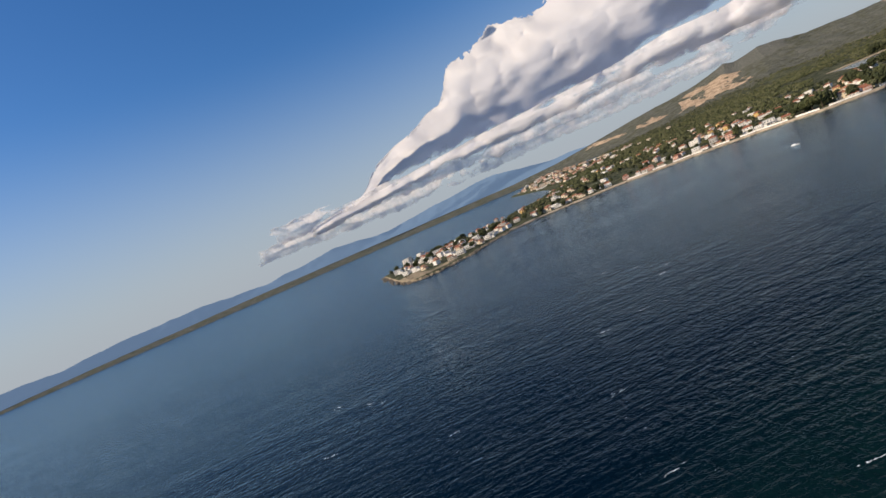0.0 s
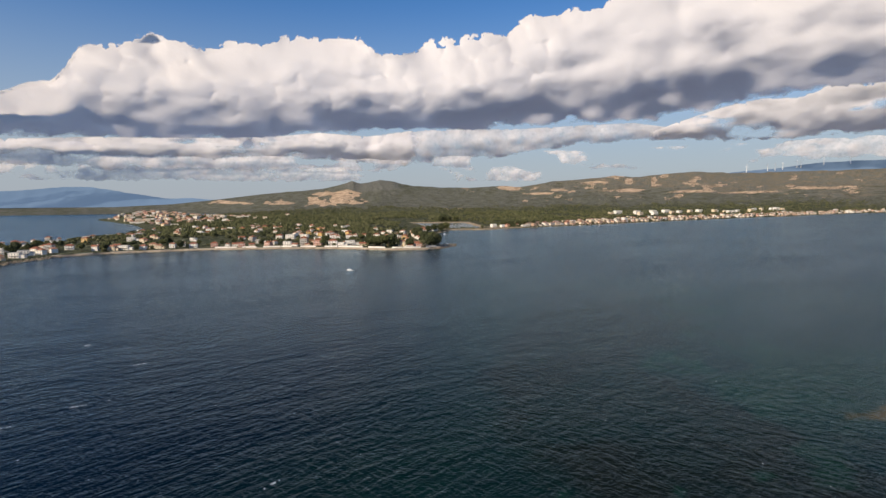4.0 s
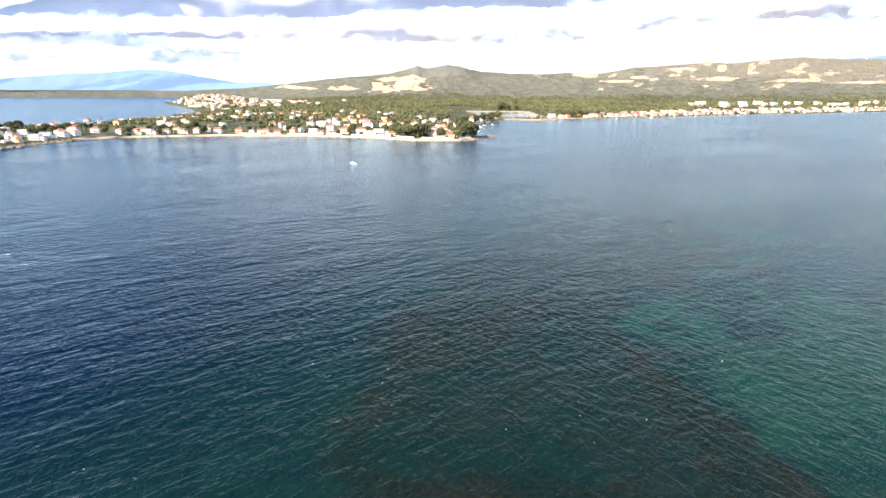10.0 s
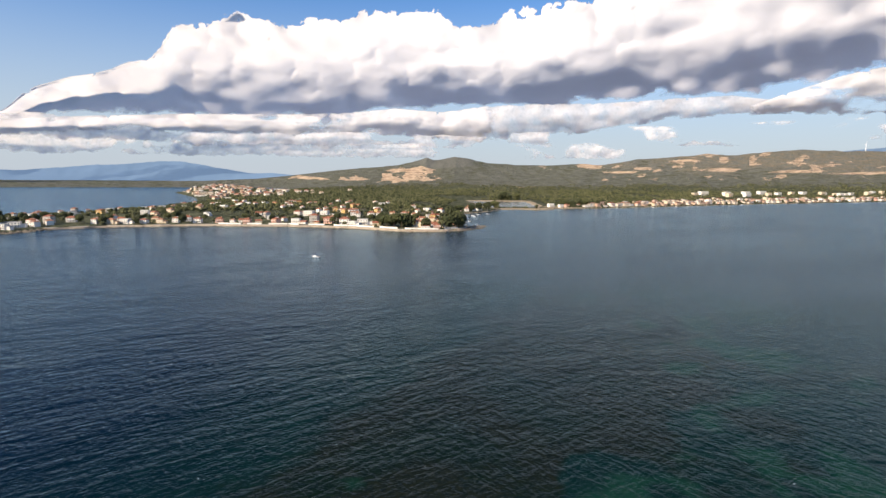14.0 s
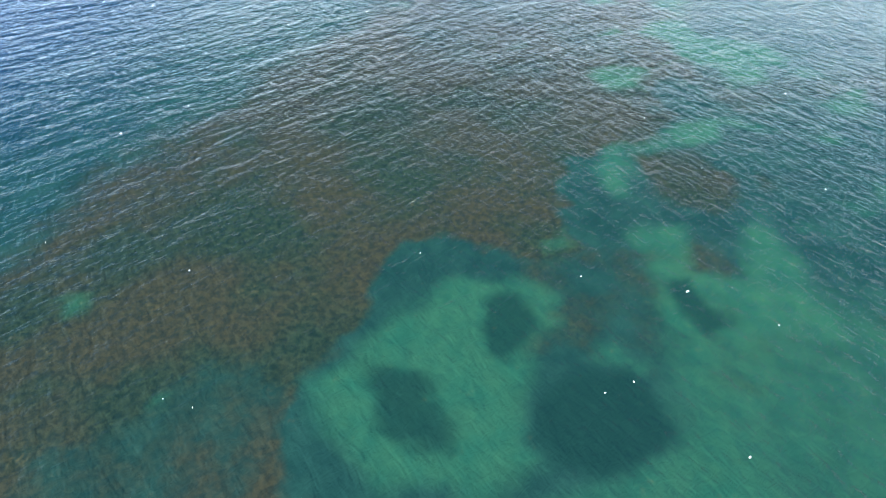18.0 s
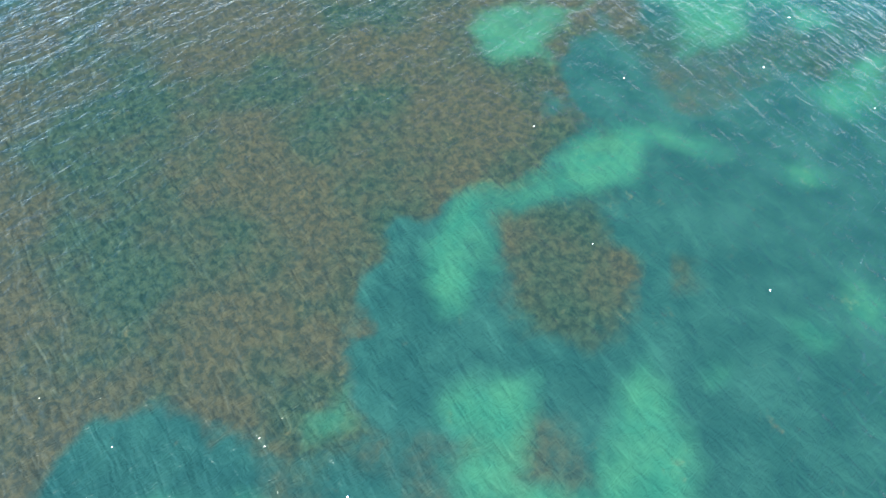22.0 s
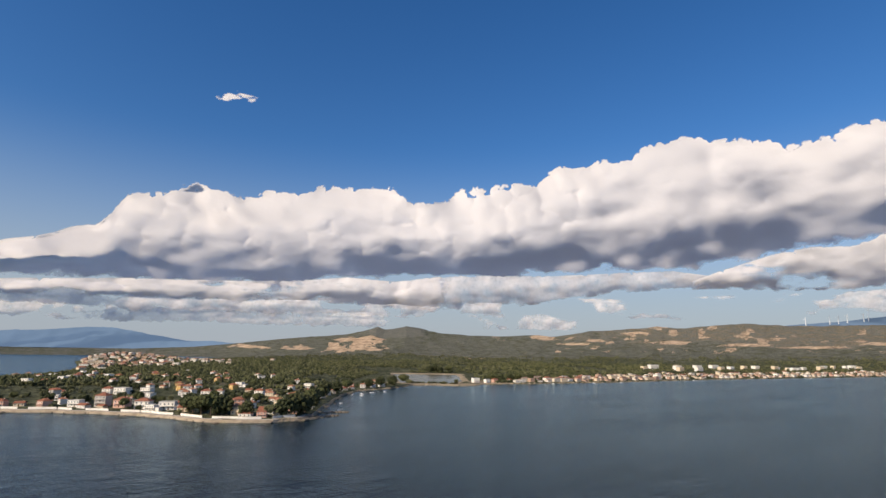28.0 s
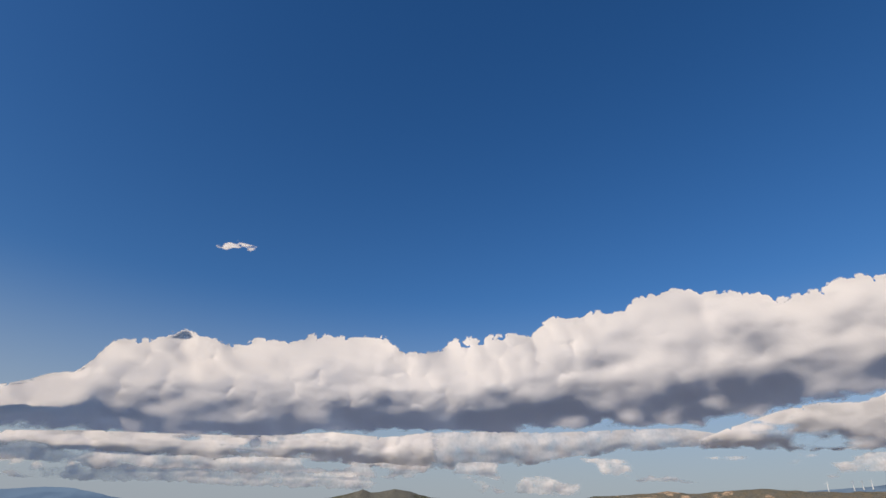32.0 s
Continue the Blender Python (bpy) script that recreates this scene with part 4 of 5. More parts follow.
def eastern_row(A):
    top = np.interp(A, [23, 26, 30.3, 33.3, 36, 38.2, 44, 60, 75], [6.9, 7.9, 9.0, 9.4, 9.2, 9.9, 9.6, 9.0, 8.5])
    base = np.interp(A, [23, 26, 32, 37, 45, 60, 75], [6.5, 6.5, 6.0, 6.0, 5.8, 5.5, 5.5])
    return base, top


def build_clouds():
    cloud_sheet("cloud_bank", -54, 78, 0.085, 190, main_bank, 4775, 5, 1.0, "long bank of white cumulus with a grey-blue flat base over the hills")

    def strip(lo, hi, wide, seed):
        def shape(A):
            base = lo + 0.35 * (hi - lo) * (fbm(A / 7.0, A * 0 + seed, 3, seed) - 0.5)
            hump = 0.6 * puffs(A / wide, A * 0 + 0.5, seed) + 0.4 * puffs(A / (0.45 * wide) + 3, A * 0 + 0.5, seed + 1)
            return base, base + (hi - lo) * (0.25 + 0.75 * hump)
        return shape

    def gaps(seed, dense_west, dense_east, wide=4.0, tall=1.6):
        def cover(A, el):
            share = dense_west + (dense_east - dense_west) * smooth(-18, 8, A)
            return (fbm(A / wide, el / tall, 4, seed) - (1 - share)) * 2.4
        return cover

    cloud_sheet("low_cloud_bank", -52, 0, 0.085, 70, second_row, 4600, 33, 0.55, "second row of low flat-based cumulus under the bank", gaps(35, 0.84, 0.80, 6.0), 0.42, (-50, 34), 0.8)
    cloud_sheet("low_cloud_bank", -7, 29, 0.085, 60, second_row, 4610, 36, 0.55, "flat grey sheet of low cloud under the bank", gaps(38, 0.86, 0.82, 9.0), 0.30, (-50, 10), 0.4)
    cloud_sheet("low_cloud_bank", 23.5, 76, 0.085, 80, eastern_row, 4590, 37, 0.6, "grey low cloud with bright tops beside the bank", gaps(39, 0.82, 0.82, 6.0), 0.6, (-64, 32), 0.6)
    cloud_sheet("low_cloud_bank", -56, 75, 0.10, 46, strip(3.7, 5.6, 5.0, 41), 4610, 43, 0.40, "broken row of small low cumulus", gaps(45, 0.72, 0.48), 0.27, (-30, 36), 0.7)
    cloud_sheet("low_cloud_bank", -58, 13, 0.10, 40, strip(2.6, 4.1, 3.6, 51), 4650, 53, 0.30, "thin row of small cumulus near the skyline", gaps(55, 0.68, 0.46, 3.0), 0.25, (-30, 36), 0.7)

    def tuft(A, el):
        return 0.5 - 0.55 * ((A + 23.7) / 2.4) ** 2 - 0.6 * ((el - 24.45 - 0.12 * (A + 23.7) - 0.14 * np.sin(A * 2.1)) / 0.42) ** 2 + 1.7 * (fbm(A / 0.9, el / 0.4, 5, 65) - 0.5)

    cloud_sheet("cloud_wisp", -29, -18, 0.05, 70, lambda A: (22.6 + 0 * A, 26.2 + 0 * A), 4700, 63, 0.30, "small lone wisp of white cloud in the blue sky", tuft, 0.42, (10, 60), 0.4)


def build_lagoon():
    ys, xs = np.linspace(815, 1215, 60), np.linspace(-130, 80, 40)
    Y, X = np.meshgrid(ys, xs, indexing="ij")
    ob = grid_mesh("lagoon", np.stack([X, Y, X * 0 + 0.06], -1), CALM, keep=lagoon(X, Y) > 0.05)
    tagged(ob, "calm grey lagoon behind the sand spit", "lagoon", kind="structure")


build_water()
build_lagoon()
build_land()
build_mountains()
build_clouds()


# ---- shore works ----
def sweep(line, profile, name, material, label, category, closed=False):
    """A long strip with one cross-section: offsets to landward and heights, along a line."""
    line = np.array(line, float)
    d = np.gradient(line, axis=0)
    d /= np.linalg.norm(d, axis=1)[:, None]
    side = np.stack([-d[:, 1], d[:, 0]], 1)
    pts = np.stack([np.concatenate([line + side * o, np.full((len(line), 1), z)], 1) for o, z in profile], 1)
    return tagged(grid_mesh(name, pts, material, smooth=False), label, category, kind="structure")


def dense(points, step):
    out = []
    for (ax, ay), (bx, by) in zip(points[:-1], points[1:]):
        n = max(1, int(math.hypot(bx - ax, by - ay) / step))
        out += [(ax + (bx - ax) * k / n, ay + (by - ay) * k / n) for k in range(n)]
    return out + [points[-1]]


front = dense(COAST_NEAR[7:22], 3.0)
front = [(x + 0.7 * math.sin(k * 0.9), y + 0.7 * math.sin(k * 0.61)) for k, (x, y) in enumerate(front)]
sweep(front, [(-1.6, -1.5), (-1.1, 0.1), (-0.9, 0.2), (-0.5, 1.35), (0.0, 1.4), (0.05, 1.55), (0.6, 1.55), (0.65, 1.3)], "sea_wall", STONE, "low pale stone sea wall along the village front", "sea wall")
sweep(front, [(0.65, 1.45), (3.2, 1.66), (3.4, 1.68)], "pavement", PAVE, "narrow paved promenade behind the sea wall", "pavement")


def make_garden_wall(k, n):
    """A rendered garden wall with a coping, along a stretch of the promenade."""
    root = tagged(new("garden_wall"), "low white rendered garden wall behind the promenade", "garden wall", group="garden walls")
    body, coping = bmesh.new(), bmesh.new()
    for (ax, ay), (bx, by) in zip(front[k:k + n], front[k + 1:k + n + 1]):
        d = math.hypot(bx - ax, by - ay)
        m = Matrix.Translation(((ax + bx) / 2 - (by - ay) / d * 4.4, (ay + by) / 2 + (bx - ax) / d * 4.4, 0)) @ Euler((0, 0, math.atan2(by - ay, bx - ax))).to_matrix().to_4x4()
        bmesh.ops.create_cube(body, size=1.0, matrix=m @ Matrix.Translation((0, 0, 2.2)) @ Matrix.Diagonal((d + 0.15, 0.25, 1.5, 1)))
        bmesh.ops.create_cube(coping, size=1.0, matrix=m @ Matrix.Translation((0, 0, 3.0)) @ Matrix.Diagonal((d + 0.2, 0.4, 0.1, 1)))
    part("wall", body, WALLS[0], root)
    part("coping", coping, STONE, root, "pale stone coping")


for k, n in ((44, 7), (53, 4), (60, 9), (72, 5), (80, 12), (94, 6), (103, 9), (115, 5)):
    if k + n + 1 < len(front):
        make_garden_wall(k, n)


def lumps(count, place, size, seed, flat=0.6):
    """Corners and faces of many rough stones."""
    rng = np.random.default_rng(seed)
    ico = bmesh.new()
    bmesh.ops.create_icosphere(ico, subdivisions=1, radius=1.0)
    ico.verts.ensure_lookup_table()
    base = np.array([v.co[:] for v in ico.verts])
    tri = np.array([[v.index for v in f.verts] for f in ico.faces])
    ico.free()
    verts, faces = [], []
    for k in range(count):
        x, y, z = place(rng)
        s = size * (0.5 + rng.random())
        j = base * (0.7 + 0.6 * rng.random((len(base), 1))) * (s * (0.8 + 0.5 * rng.random(3))) * (1, 1, flat)
        verts.append(j + (x, y, z))
        faces.append(tri + k * len(base))
    return np.concatenate(verts), np.concatenate(faces)


def along(line, spread, low, high):
    def place(rng):
        k = rng.integers(0, len(line) - 1)
        t = rng.random()
        x, y = line[k][0] + (line[k + 1][0] - line[k][0]) * t, line[k][1] + (line[k + 1][1] - line[k][1]) * t
        return x + rng.normal(0, spread), y + rng.normal(0, spread), low + (high - low) * rng.random()
    return place


tagged(soup("shore_rocks", *lumps(420, along(COAST_NEAR[0:8], 3.0, -0.4, 0.6), 1.3, 3), ROCK), "dark weathered rocks along the cape's waterline", "rocks", kind="stuff")
tagged(soup("shore_rocks", *lumps(260, along(front, 1.0, -0.5, 0.3), 0.8, 4), ROCK), "brown rocks and weed at the foot of the sea wall", "rocks", kind="stuff")
tagged(soup("shore_rocks", *lumps(140, along(COAST_NEAR[20:26], 1.8, -0.3, 0.5), 0.9, 5), ROCK), "dark rocks round the wooded point", "rocks", kind="stuff")


def make_breakwater(points, width, label):
    root = tagged(new("breakwater"), label, "breakwater")
    line = dense(points, 1.6)
    v, f = lumps(len(line) * 5, along(line, width * 0.45, -0.5, 0.5), 0.8, int(points[0][0]) % 97)
    ob = soup("rubble", v, f, ROCK)
    ob.parent = root
    bm = bmesh.new()
    for (ax, ay), (bx, by) in zip(line[:-1], line[1:]):
        m = Matrix.Translation(((ax + bx) / 2, (ay + by) / 2, 0.35)) @ Euler((0, 0, math.atan2(by - ay, bx - ax))).to_matrix().to_4x4()
        bmesh.ops.create_cube(bm, size=1.0, matrix=m @ Matrix.Diagonal((1.66, width * 0.55, 0.8, 1)))
    part("walkway", bm, STONE, root, "worn concrete top")


make_breakwater([(-58, 402), (-50, 414), (-45, 428), (-38, 434)], 3.0, "short rubble breakwater off the wooded point")
make_breakwater([(-52, 446), (-44, 452), (-36, 455)], 2.6, "low stone mole sheltering small boats")


def make_jetty(x, y, turn, length):
    root = tagged(new("jetty"), "small weathered wooden jetty on posts", "jetty", group="jetties")
    root.matrix_basis = pose(x, y, 0, 0, 0, turn)
    plank = None
    for k in range(int(length / 0.5)):
        if plank is None:
            plank = part("plank", block(-0.9, -0.22, 0.62, 0.9, 0.22, 0.68, bevel=0.01), WOOD, root)
        else:
            shared("plank", plank.data, root, pose(0, -0.5 * k, 0))
    post = None
    for k in range(int(length / 2) + 1):
        for side in (-0.8, 0.8):
            if post is None:
                post = part("post", cone(bmesh.new(), (0, 0, -1.6), (0, 0, 0.62), 0.09, 0.08, 7), WOOD, root, at=pose(side, 0, 0))
            else:
                shared("post", post.data, root, pose(side, -2.0 * k, 0))
    return root


for x, y, a, n in [(-163, 412, 8, 8), (-243, 418, -5, 7), (-96, 387, 5, 6), (286, 972, 30, 9), (452, 1098, 35, 9)]:
    make_jetty(x, y, a, n)


# ---- houses ----
def window_mesh(w, h):
    """Frame round a recessed opening, seen from outside towards -y."""
    bm = bmesh.new()
    box(bm, -w / 2, -0.05, 0, -w / 2 + 0.09, 0.06, h)
    box(bm, w / 2 - 0.09, -0.05, 0, w / 2, 0.06, h)
    box(bm, -w / 2 + 0.09, -0.05, h - 0.09, w / 2 - 0.09, 0.06, h)
    box(bm, -w / 2 - 0.08, -0.12, -0.06, w / 2 + 0.08, 0.06, 0.08)
    box(bm, -0.035, -0.04, 0.08, 0.035, 0.06, h - 0.09)
    return bm


def pane_mesh(w, h):
    return block(-w / 2 + 0.09, -0.015, 0.08, w / 2 - 0.09, 0.012, h - 0.09)


class Kit:
    """The meshes that all houses share."""
    window = door = pane = rail = None


def hip_roof(w, d, z, rise, over, ridge):
    """A hipped roof with a thickness and eaves; ridge 0 makes a pyramid, 1 a gable."""
    bm = bmesh.new()
    X, Y = w / 2 + over, d / 2 + over
    k = max(0.0, X - Y) + min(X, Y) * ridge
    lower = [bm.verts.new(p) for p in ((-X, -Y, z - 0.16), (X, -Y, z - 0.16), (X, Y, z - 0.16), (-X, Y, z - 0.16))]
    eaves = [bm.verts.new(p) for p in ((-X, -Y, z), (X, -Y, z), (X, Y, z), (-X, Y, z))]
    a, b = bm.verts.new((-k, 0, z + rise)), bm.verts.new((k, 0, z + rise))
    bm.faces.new(lower[::-1])
    for i in range(4):
        bm.faces.new((lower[i], lower[(i + 1) % 4], eaves[(i + 1) % 4], eaves[i]))
    bm.faces.new((eaves[0], eaves[1], b, a))
    bm.faces.new((eaves[2], eaves[3], a, b))
    bm.faces.new((eaves[1], eaves[2], b))
    bm.faces.new((eaves[3], eaves[0], a))
    return bm


def flat_roof(w, d, z):
    bm = block(-w / 2 + 0.2, -d / 2 + 0.2, z, w / 2 - 0.2, d / 2 - 0.2, z + 0.12)
    for x0, y0, x1, y1 in ((-w / 2 - 0.1, -d / 2 - 0.1, w / 2 + 0.1, -d / 2 + 0.15), (-w / 2 - 0.1, d / 2 - 0.15, w / 2 + 0.1, d / 2 + 0.1),
                           (-w / 2 - 0.1, -d / 2 + 0.15, -w / 2 + 0.15, d / 2 - 0.15), (w / 2 - 0.15, -d / 2 + 0.15, w / 2 + 0.1, d / 2 - 0.15)):
        box(bm, x0, y0, z, x1, y1, z + 0.55)
    return bm


def rail_mesh(w):
    bm = block(-w / 2, -0.03, 0.92, w / 2, 0.03, 1.0)
    n = int(w / 0.45)
    for k in range(n + 1):
        x = -w / 2 + w * k / n
        box(bm, x - 0.02, -0.02, 0, x + 0.02, 0.02, 0.92)
    return bm


def make_house(kind, w, d, storeys, wall, roof, label, balcony=False, wing=False, fine=True, category="house", group=""):
    """A rendered house that faces -y, its foot sunk a little into the slope."""
    root = tagged(new(kind), label, category, group=group)
    h = 2.9 * storeys + 0.25
    bm = block(-w / 2, -d / 2, -1.2, w / 2, d / 2, h, bevel=0.03)
    part("wall", bm, wall, root)
    if wing:
        part("wing", block(w / 2 - 0.02, -d / 2 + 1.2, -1.2, w / 2 + w * 0.45, d / 2 - 0.6, h - 2.6, bevel=0.03), wall, root)
        part("wing_roof", hip_roof(w * 0.45, d - 1.8, h - 2.6, 0.9, 0.3, 0.2) if roof is not ROOF_FLAT else flat_roof(w * 0.45, d - 1.8, h - 2.6), roof, root,
             at=pose(w / 2 + w * 0.225, 0.3, 0))
    if roof is ROOF_FLAT:
        part("roof", flat_roof(w, d, h), roof, root)
    else:
        part("roof", hip_roof(w, d, h, 0.26 * min(w, d), 0.45, 0.15 if storeys > 1 else 0.9), roof, root)
        part("chimney", block(w * 0.2, d * 0.1, h, w * 0.2 + 0.6, d * 0.1 + 0.6, h + 0.24 * min(w, d) + 0.7, bevel=0.02), wall, root)
    if Kit.window is None:
        for name, bm, mat in (("window", window_mesh(1.25, 1.4), FRAME), ("pane", pane_mesh(1.25, 1.4), GLASS), ("door", block(-0.5, -0.06, 0, 0.5, 0.05, 2.1, bevel=0.02), DOOR)):
            me = bpy.data.meshes.new(name)
            bm.to_mesh(me)
            bm.free()
            me.materials.append(mat)
            if name == "window":
                Kit.window = me
            elif name == "pane":
                Kit.pane = me
            else:
                Kit.door = me
    n = max(2, int(w / (3.0 if fine else 4.2)))
    for s in range(storeys):
        for k in range(n):
            x = -w / 2 + w * (k + 0.5) / n
            if s == 0 and k == n // 2:
                shared("door", Kit.door, root, pose(x, -d / 2 - 0.01, 0.1))
                continue
            win = shared("window", Kit.window, root, pose(x, -d / 2 - 0.005, 0.95 + 2.9 * s))
            if fine:
                shared("pane", Kit.pane, win, Matrix())
        m = max(1, int(d / 4.5)) if fine else 0
        for k in range(m):
            y = -d / 2 + d * (k + 0.5) / m
            for sx, turn in ((-1, -90),):
                win = shared("window", Kit.window, root, pose(sx * (w / 2 + 0.005), y, 0.95 + 2.9 * s, 0, 0, turn))
                if fine:
                    shared("pane", Kit.pane, win, Matrix())
    if balcony:
        for s in range(1, storeys):
            slab = part("balcony", block(-w * 0.42, -d / 2 - 1.5, 2.9 * s - 0.02, w * 0.42, -d / 2 + 0.02, 2.9 * s + 0.16, bevel=0.02), wall, root)
            part("railing", rail_mesh(w * 0.82), FRAME, slab, at=pose(0, -d / 2 - 1.42, 2.9 * s + 0.16))
    return root


taken = []          # footprints: x, y, radius


def settle(root, x, y, turn, radius=7.0, scale=0.8):
    z = ground_z(x, y)
    root.matrix_basis = pose(x, y, z, 0, 0, turn) @ Matrix.Diagonal((scale, scale, scale, 1))
    taken.append((x, y, radius))
    return root


def repeat(root, x, y, turn, radius=7.0, scale=1.0):
    taken.append((x, y, radius))
    return copy_thing(root, pose(x, y, ground_z(x, y), 0, 0, turn) @ Matrix.Scale(0.82 * scale, 4))


VILLAGE = "village houses on the peninsula"
W_, C_, P_, O_, G_ = WALLS
styles = [
    settle(make_house("house", 11, 9, 2, W_, ROOFS[0], "white two-storey house with red clay roof by the sea wall", True, group=VILLAGE), -166, 434, 4),
    settle(make_house("house", 10, 9, 2, P_, ROOFS[0], "pink two-storey house with red clay roof by the sea wall", True, group=VILLAGE), -182, 437, -3),
    settle(make_house("house", 9, 9, 3, G_, ROOFS[0], "tall grey-walled house with red clay roof among trees", True, group=VILLAGE), -197, 440, 0),
    settle(make_house("house", 12, 8, 2, W_, ROOF_FLAT, "white flat-roofed modern house with balcony", True, True, group=VILLAGE), -148, 430, 12),
    settle(make_house("house", 9, 7, 1, C_, ROOFS[0], "low cream bungalow with orange clay roof", group=VILLAGE), -134, 424, 10),
    settle(make_house("house", 10, 8, 2, C_, ROOFS[1], "cream two-storey house with faded clay roof among olives", False, True, group=VILLAGE), -93, 409, -5),
    settle(make_house("house", 11, 8, 1, W_, ROOFS[0], "low white house with wide red clay roof near the point", group=VILLAGE), -79, 416, 8),
    settle(make_house("house", 8, 8, 2, W_, ROOFS[1], "small white two-storey house with faded roof in the trees", group=VILLAGE), -186, 532, 20),
    settle(make_house("house", 9, 8, 2, O_, ROOFS[0], "ochre-yellow two-storey house standing among olive trees", group=VILLAGE), -310, 706, 15),
    settle(make_house("house", 13, 9, 2, W_, ROOF_FLAT, "white flat-roofed two-storey villa with terrace", True, group=VILLAGE), -226, 508, -8),
]
PLACES_WEST = [(-232, 434, 1), (-250, 436, 4), (-268, 441, 6), (-287, 433, 1), (-306, 428, 0), (-325, 424, 7), (-342, 420, 5), (-362, 405, 3), (-384, 396, 7), (-214, 438, 3),
               (-240, 512, 0), (-212, 518, 9), (-355, 572, 3), (-366, 634, 9), (-334, 676, 8), (-322, 690, 7), (-374, 466, 5), (-398, 420, 6), (-412, 402, 0)]
PLACES_EAST = [(-66, 424, 1), (-178, 508, 7), (-170, 497, 7), (-158, 506, 0), (-152, 517, 7), (-146, 564, 4), (-115, 528, 5), (-128, 540, 0), (-102, 500, 6), (-88, 470, 5),
               (-177, 620, 3), (-124, 616, 7), (-117, 655, 9), (-98, 648, 0), (-84, 660, 5), (-92, 560, 6), (-140, 690, 7), (-80, 690, 1), (-66, 720, 5), (-52, 738, 7)]
for k, (x, y, kind) in enumerate(PLACES_WEST + PLACES_EAST):
    repeat(styles[kind], x, y, (k * 47) % 50 - 25)
rng = np.random.default_rng(12)
# The packed first row along the sea wall and the eastern shore of the point.
for line, gap, off in ((COAST_NEAR[8:16], 12.0, 12.0), (COAST_NEAR[17:28], 15.0, 12.0)):
    steps = dense(line, gap)
    for (ax, ay), (bx, by) in zip(steps[:-1], steps[1:]):
        n = math.hypot(bx - ax, by - ay)
        x, y = ax - (by - ay) / n * off, ay + (bx - ax) / n * off
        if all((x - a) ** 2 + (y - b) ** 2 > (4.5 + 0.6 * c) ** 2 for a, b, c in taken) and math.hypot(x + 112, y - 407) > 15:
            repeat(styles[int(rng.choice([0, 1, 3, 4, 5, 6, 7]))], x, y, math.degrees(math.atan2(by - ay, bx - ax)) * 0.4 + float(rng.integers(-10, 10)), 6.5, float(0.8 + 0.2 * rng.random()))
tower = settle(make_house("apartment_house", 12, 11, 4, W_, ROOF_FLAT, "white four-storey apartment house on the cape", True, group=VILLAGE, category="apartment house"), -548, 350, 15, 12)
repeat(tower, -556, 388, -10, 12)
tries = 0
while tries < 400:
    tries += 1
    x, y = -540 + 135 * rng.random(), 245 + 130 * rng.random()
    s = float(inland(np.array([x]), np.array([y]))[0])
    if s > 11 and all((x - a) ** 2 + (y - b) ** 2 > (5.5 + c) ** 2 for a, b, c in taken):
        repeat(styles[int(rng.choice([0, 3, 7, 9, 5]))], x, y, float(rng.integers(-40, 40)), 7, float(0.85 + 0.25 * rng.random()))
count = 0
tries = 0
while count < 95 and tries < 6000:
    tries += 1
    x = -555 + 500 * rng.random()
    y = 360 + 420 * rng.random() ** 1.2
    s = float(inland(np.array([x]), np.array([y]))[0])
    if s < 9 or any((x - a) ** 2 + (y - b) ** 2 < (6.0 + c) ** 2 for a, b, c in taken) or (x > -330 and y > 640 and abs(y - 700 - 0.25 * x) < 22) or math.hypot(x + 110, y - 408) < 20:
        continue
    repeat(styles[int(rng.integers(0, 10)) if rng.random() < 0.75 else 7], x, y, float(rng.integers(-40, 40)), scale=float(0.85 + 0.25 * rng.random()))
    count += 1

# The old town on the headland.
TOWN_HEAD = "houses of the headland town"
head_styles = [settle(make_house("town_house", 11, 9, 2, wall, roof, label, fine=False, group=TOWN_HEAD, category="house"), x, y, t, 7)
               for wall, roof, label, x, y, t in ((P_, ROOFS[0], "pinkish town house with clay roof on the headland", -905, 1560, 10), (C_, ROOFS[1], "cream town house with faded clay roof on the headland", -880, 1600, -20),
                                                 (W_, ROOFS[0], "white town house with clay roof on the headland", -930, 1620, 30))]
count = 0
while count < 52:
    x, y = (-900 + 120 * rng.normal(), 1600 + 170 * rng.normal()) if rng.random() < 0.6 else (-720 + 75 * rng.normal(), 1250 + 130 * rng.normal())
    s = float(inland(np.array([x]), np.array([y]))[0])
    if s < 14 or any((x - a) ** 2 + (y - b) ** 2 < (5 + c) ** 2 for a, b, c in taken):
        continue
    repeat(head_styles[int(rng.integers(0, 3))], x, y, float(rng.integers(-60, 60)), 7, float(1.1 + 0.5 * rng.random()))
    count += 1

# The town along the eastern shore.
SHORE_TOWN = "buildings of the shore town"
town_styles = [settle(make_house("town_house", w, d, n, wall, roof, label, bal, fine=False, group=SHORE_TOWN, category="house"), x, y, t, 8)
               for w, d, n, wall, roof, label, bal, x, y, t in (
                   (13, 10, 2, W_, ROOFS[0], "white two-storey shore house with clay roof", True, 176, 920, 35), (12, 10, 2, C_, ROOFS[1], "cream two-storey shore house with faded clay roof", False, 200, 936, 30),
                   (14, 11, 3, W_, ROOF_FLAT, "white three-storey flat-roofed building on the sea front", True, 404, 1090, 35), (11, 9, 2, P_, ROOFS[0], "pink shore house with clay roof", False, 232, 958, 30),
                   (12, 9, 3, C_, ROOF_FLAT, "cream three-storey flat-roofed house on the sea front", True, 300, 1012, 35))]
SHORE = [(x, y) for x, y in COAST_BAY[4:16]]
count, tries = 0, 0
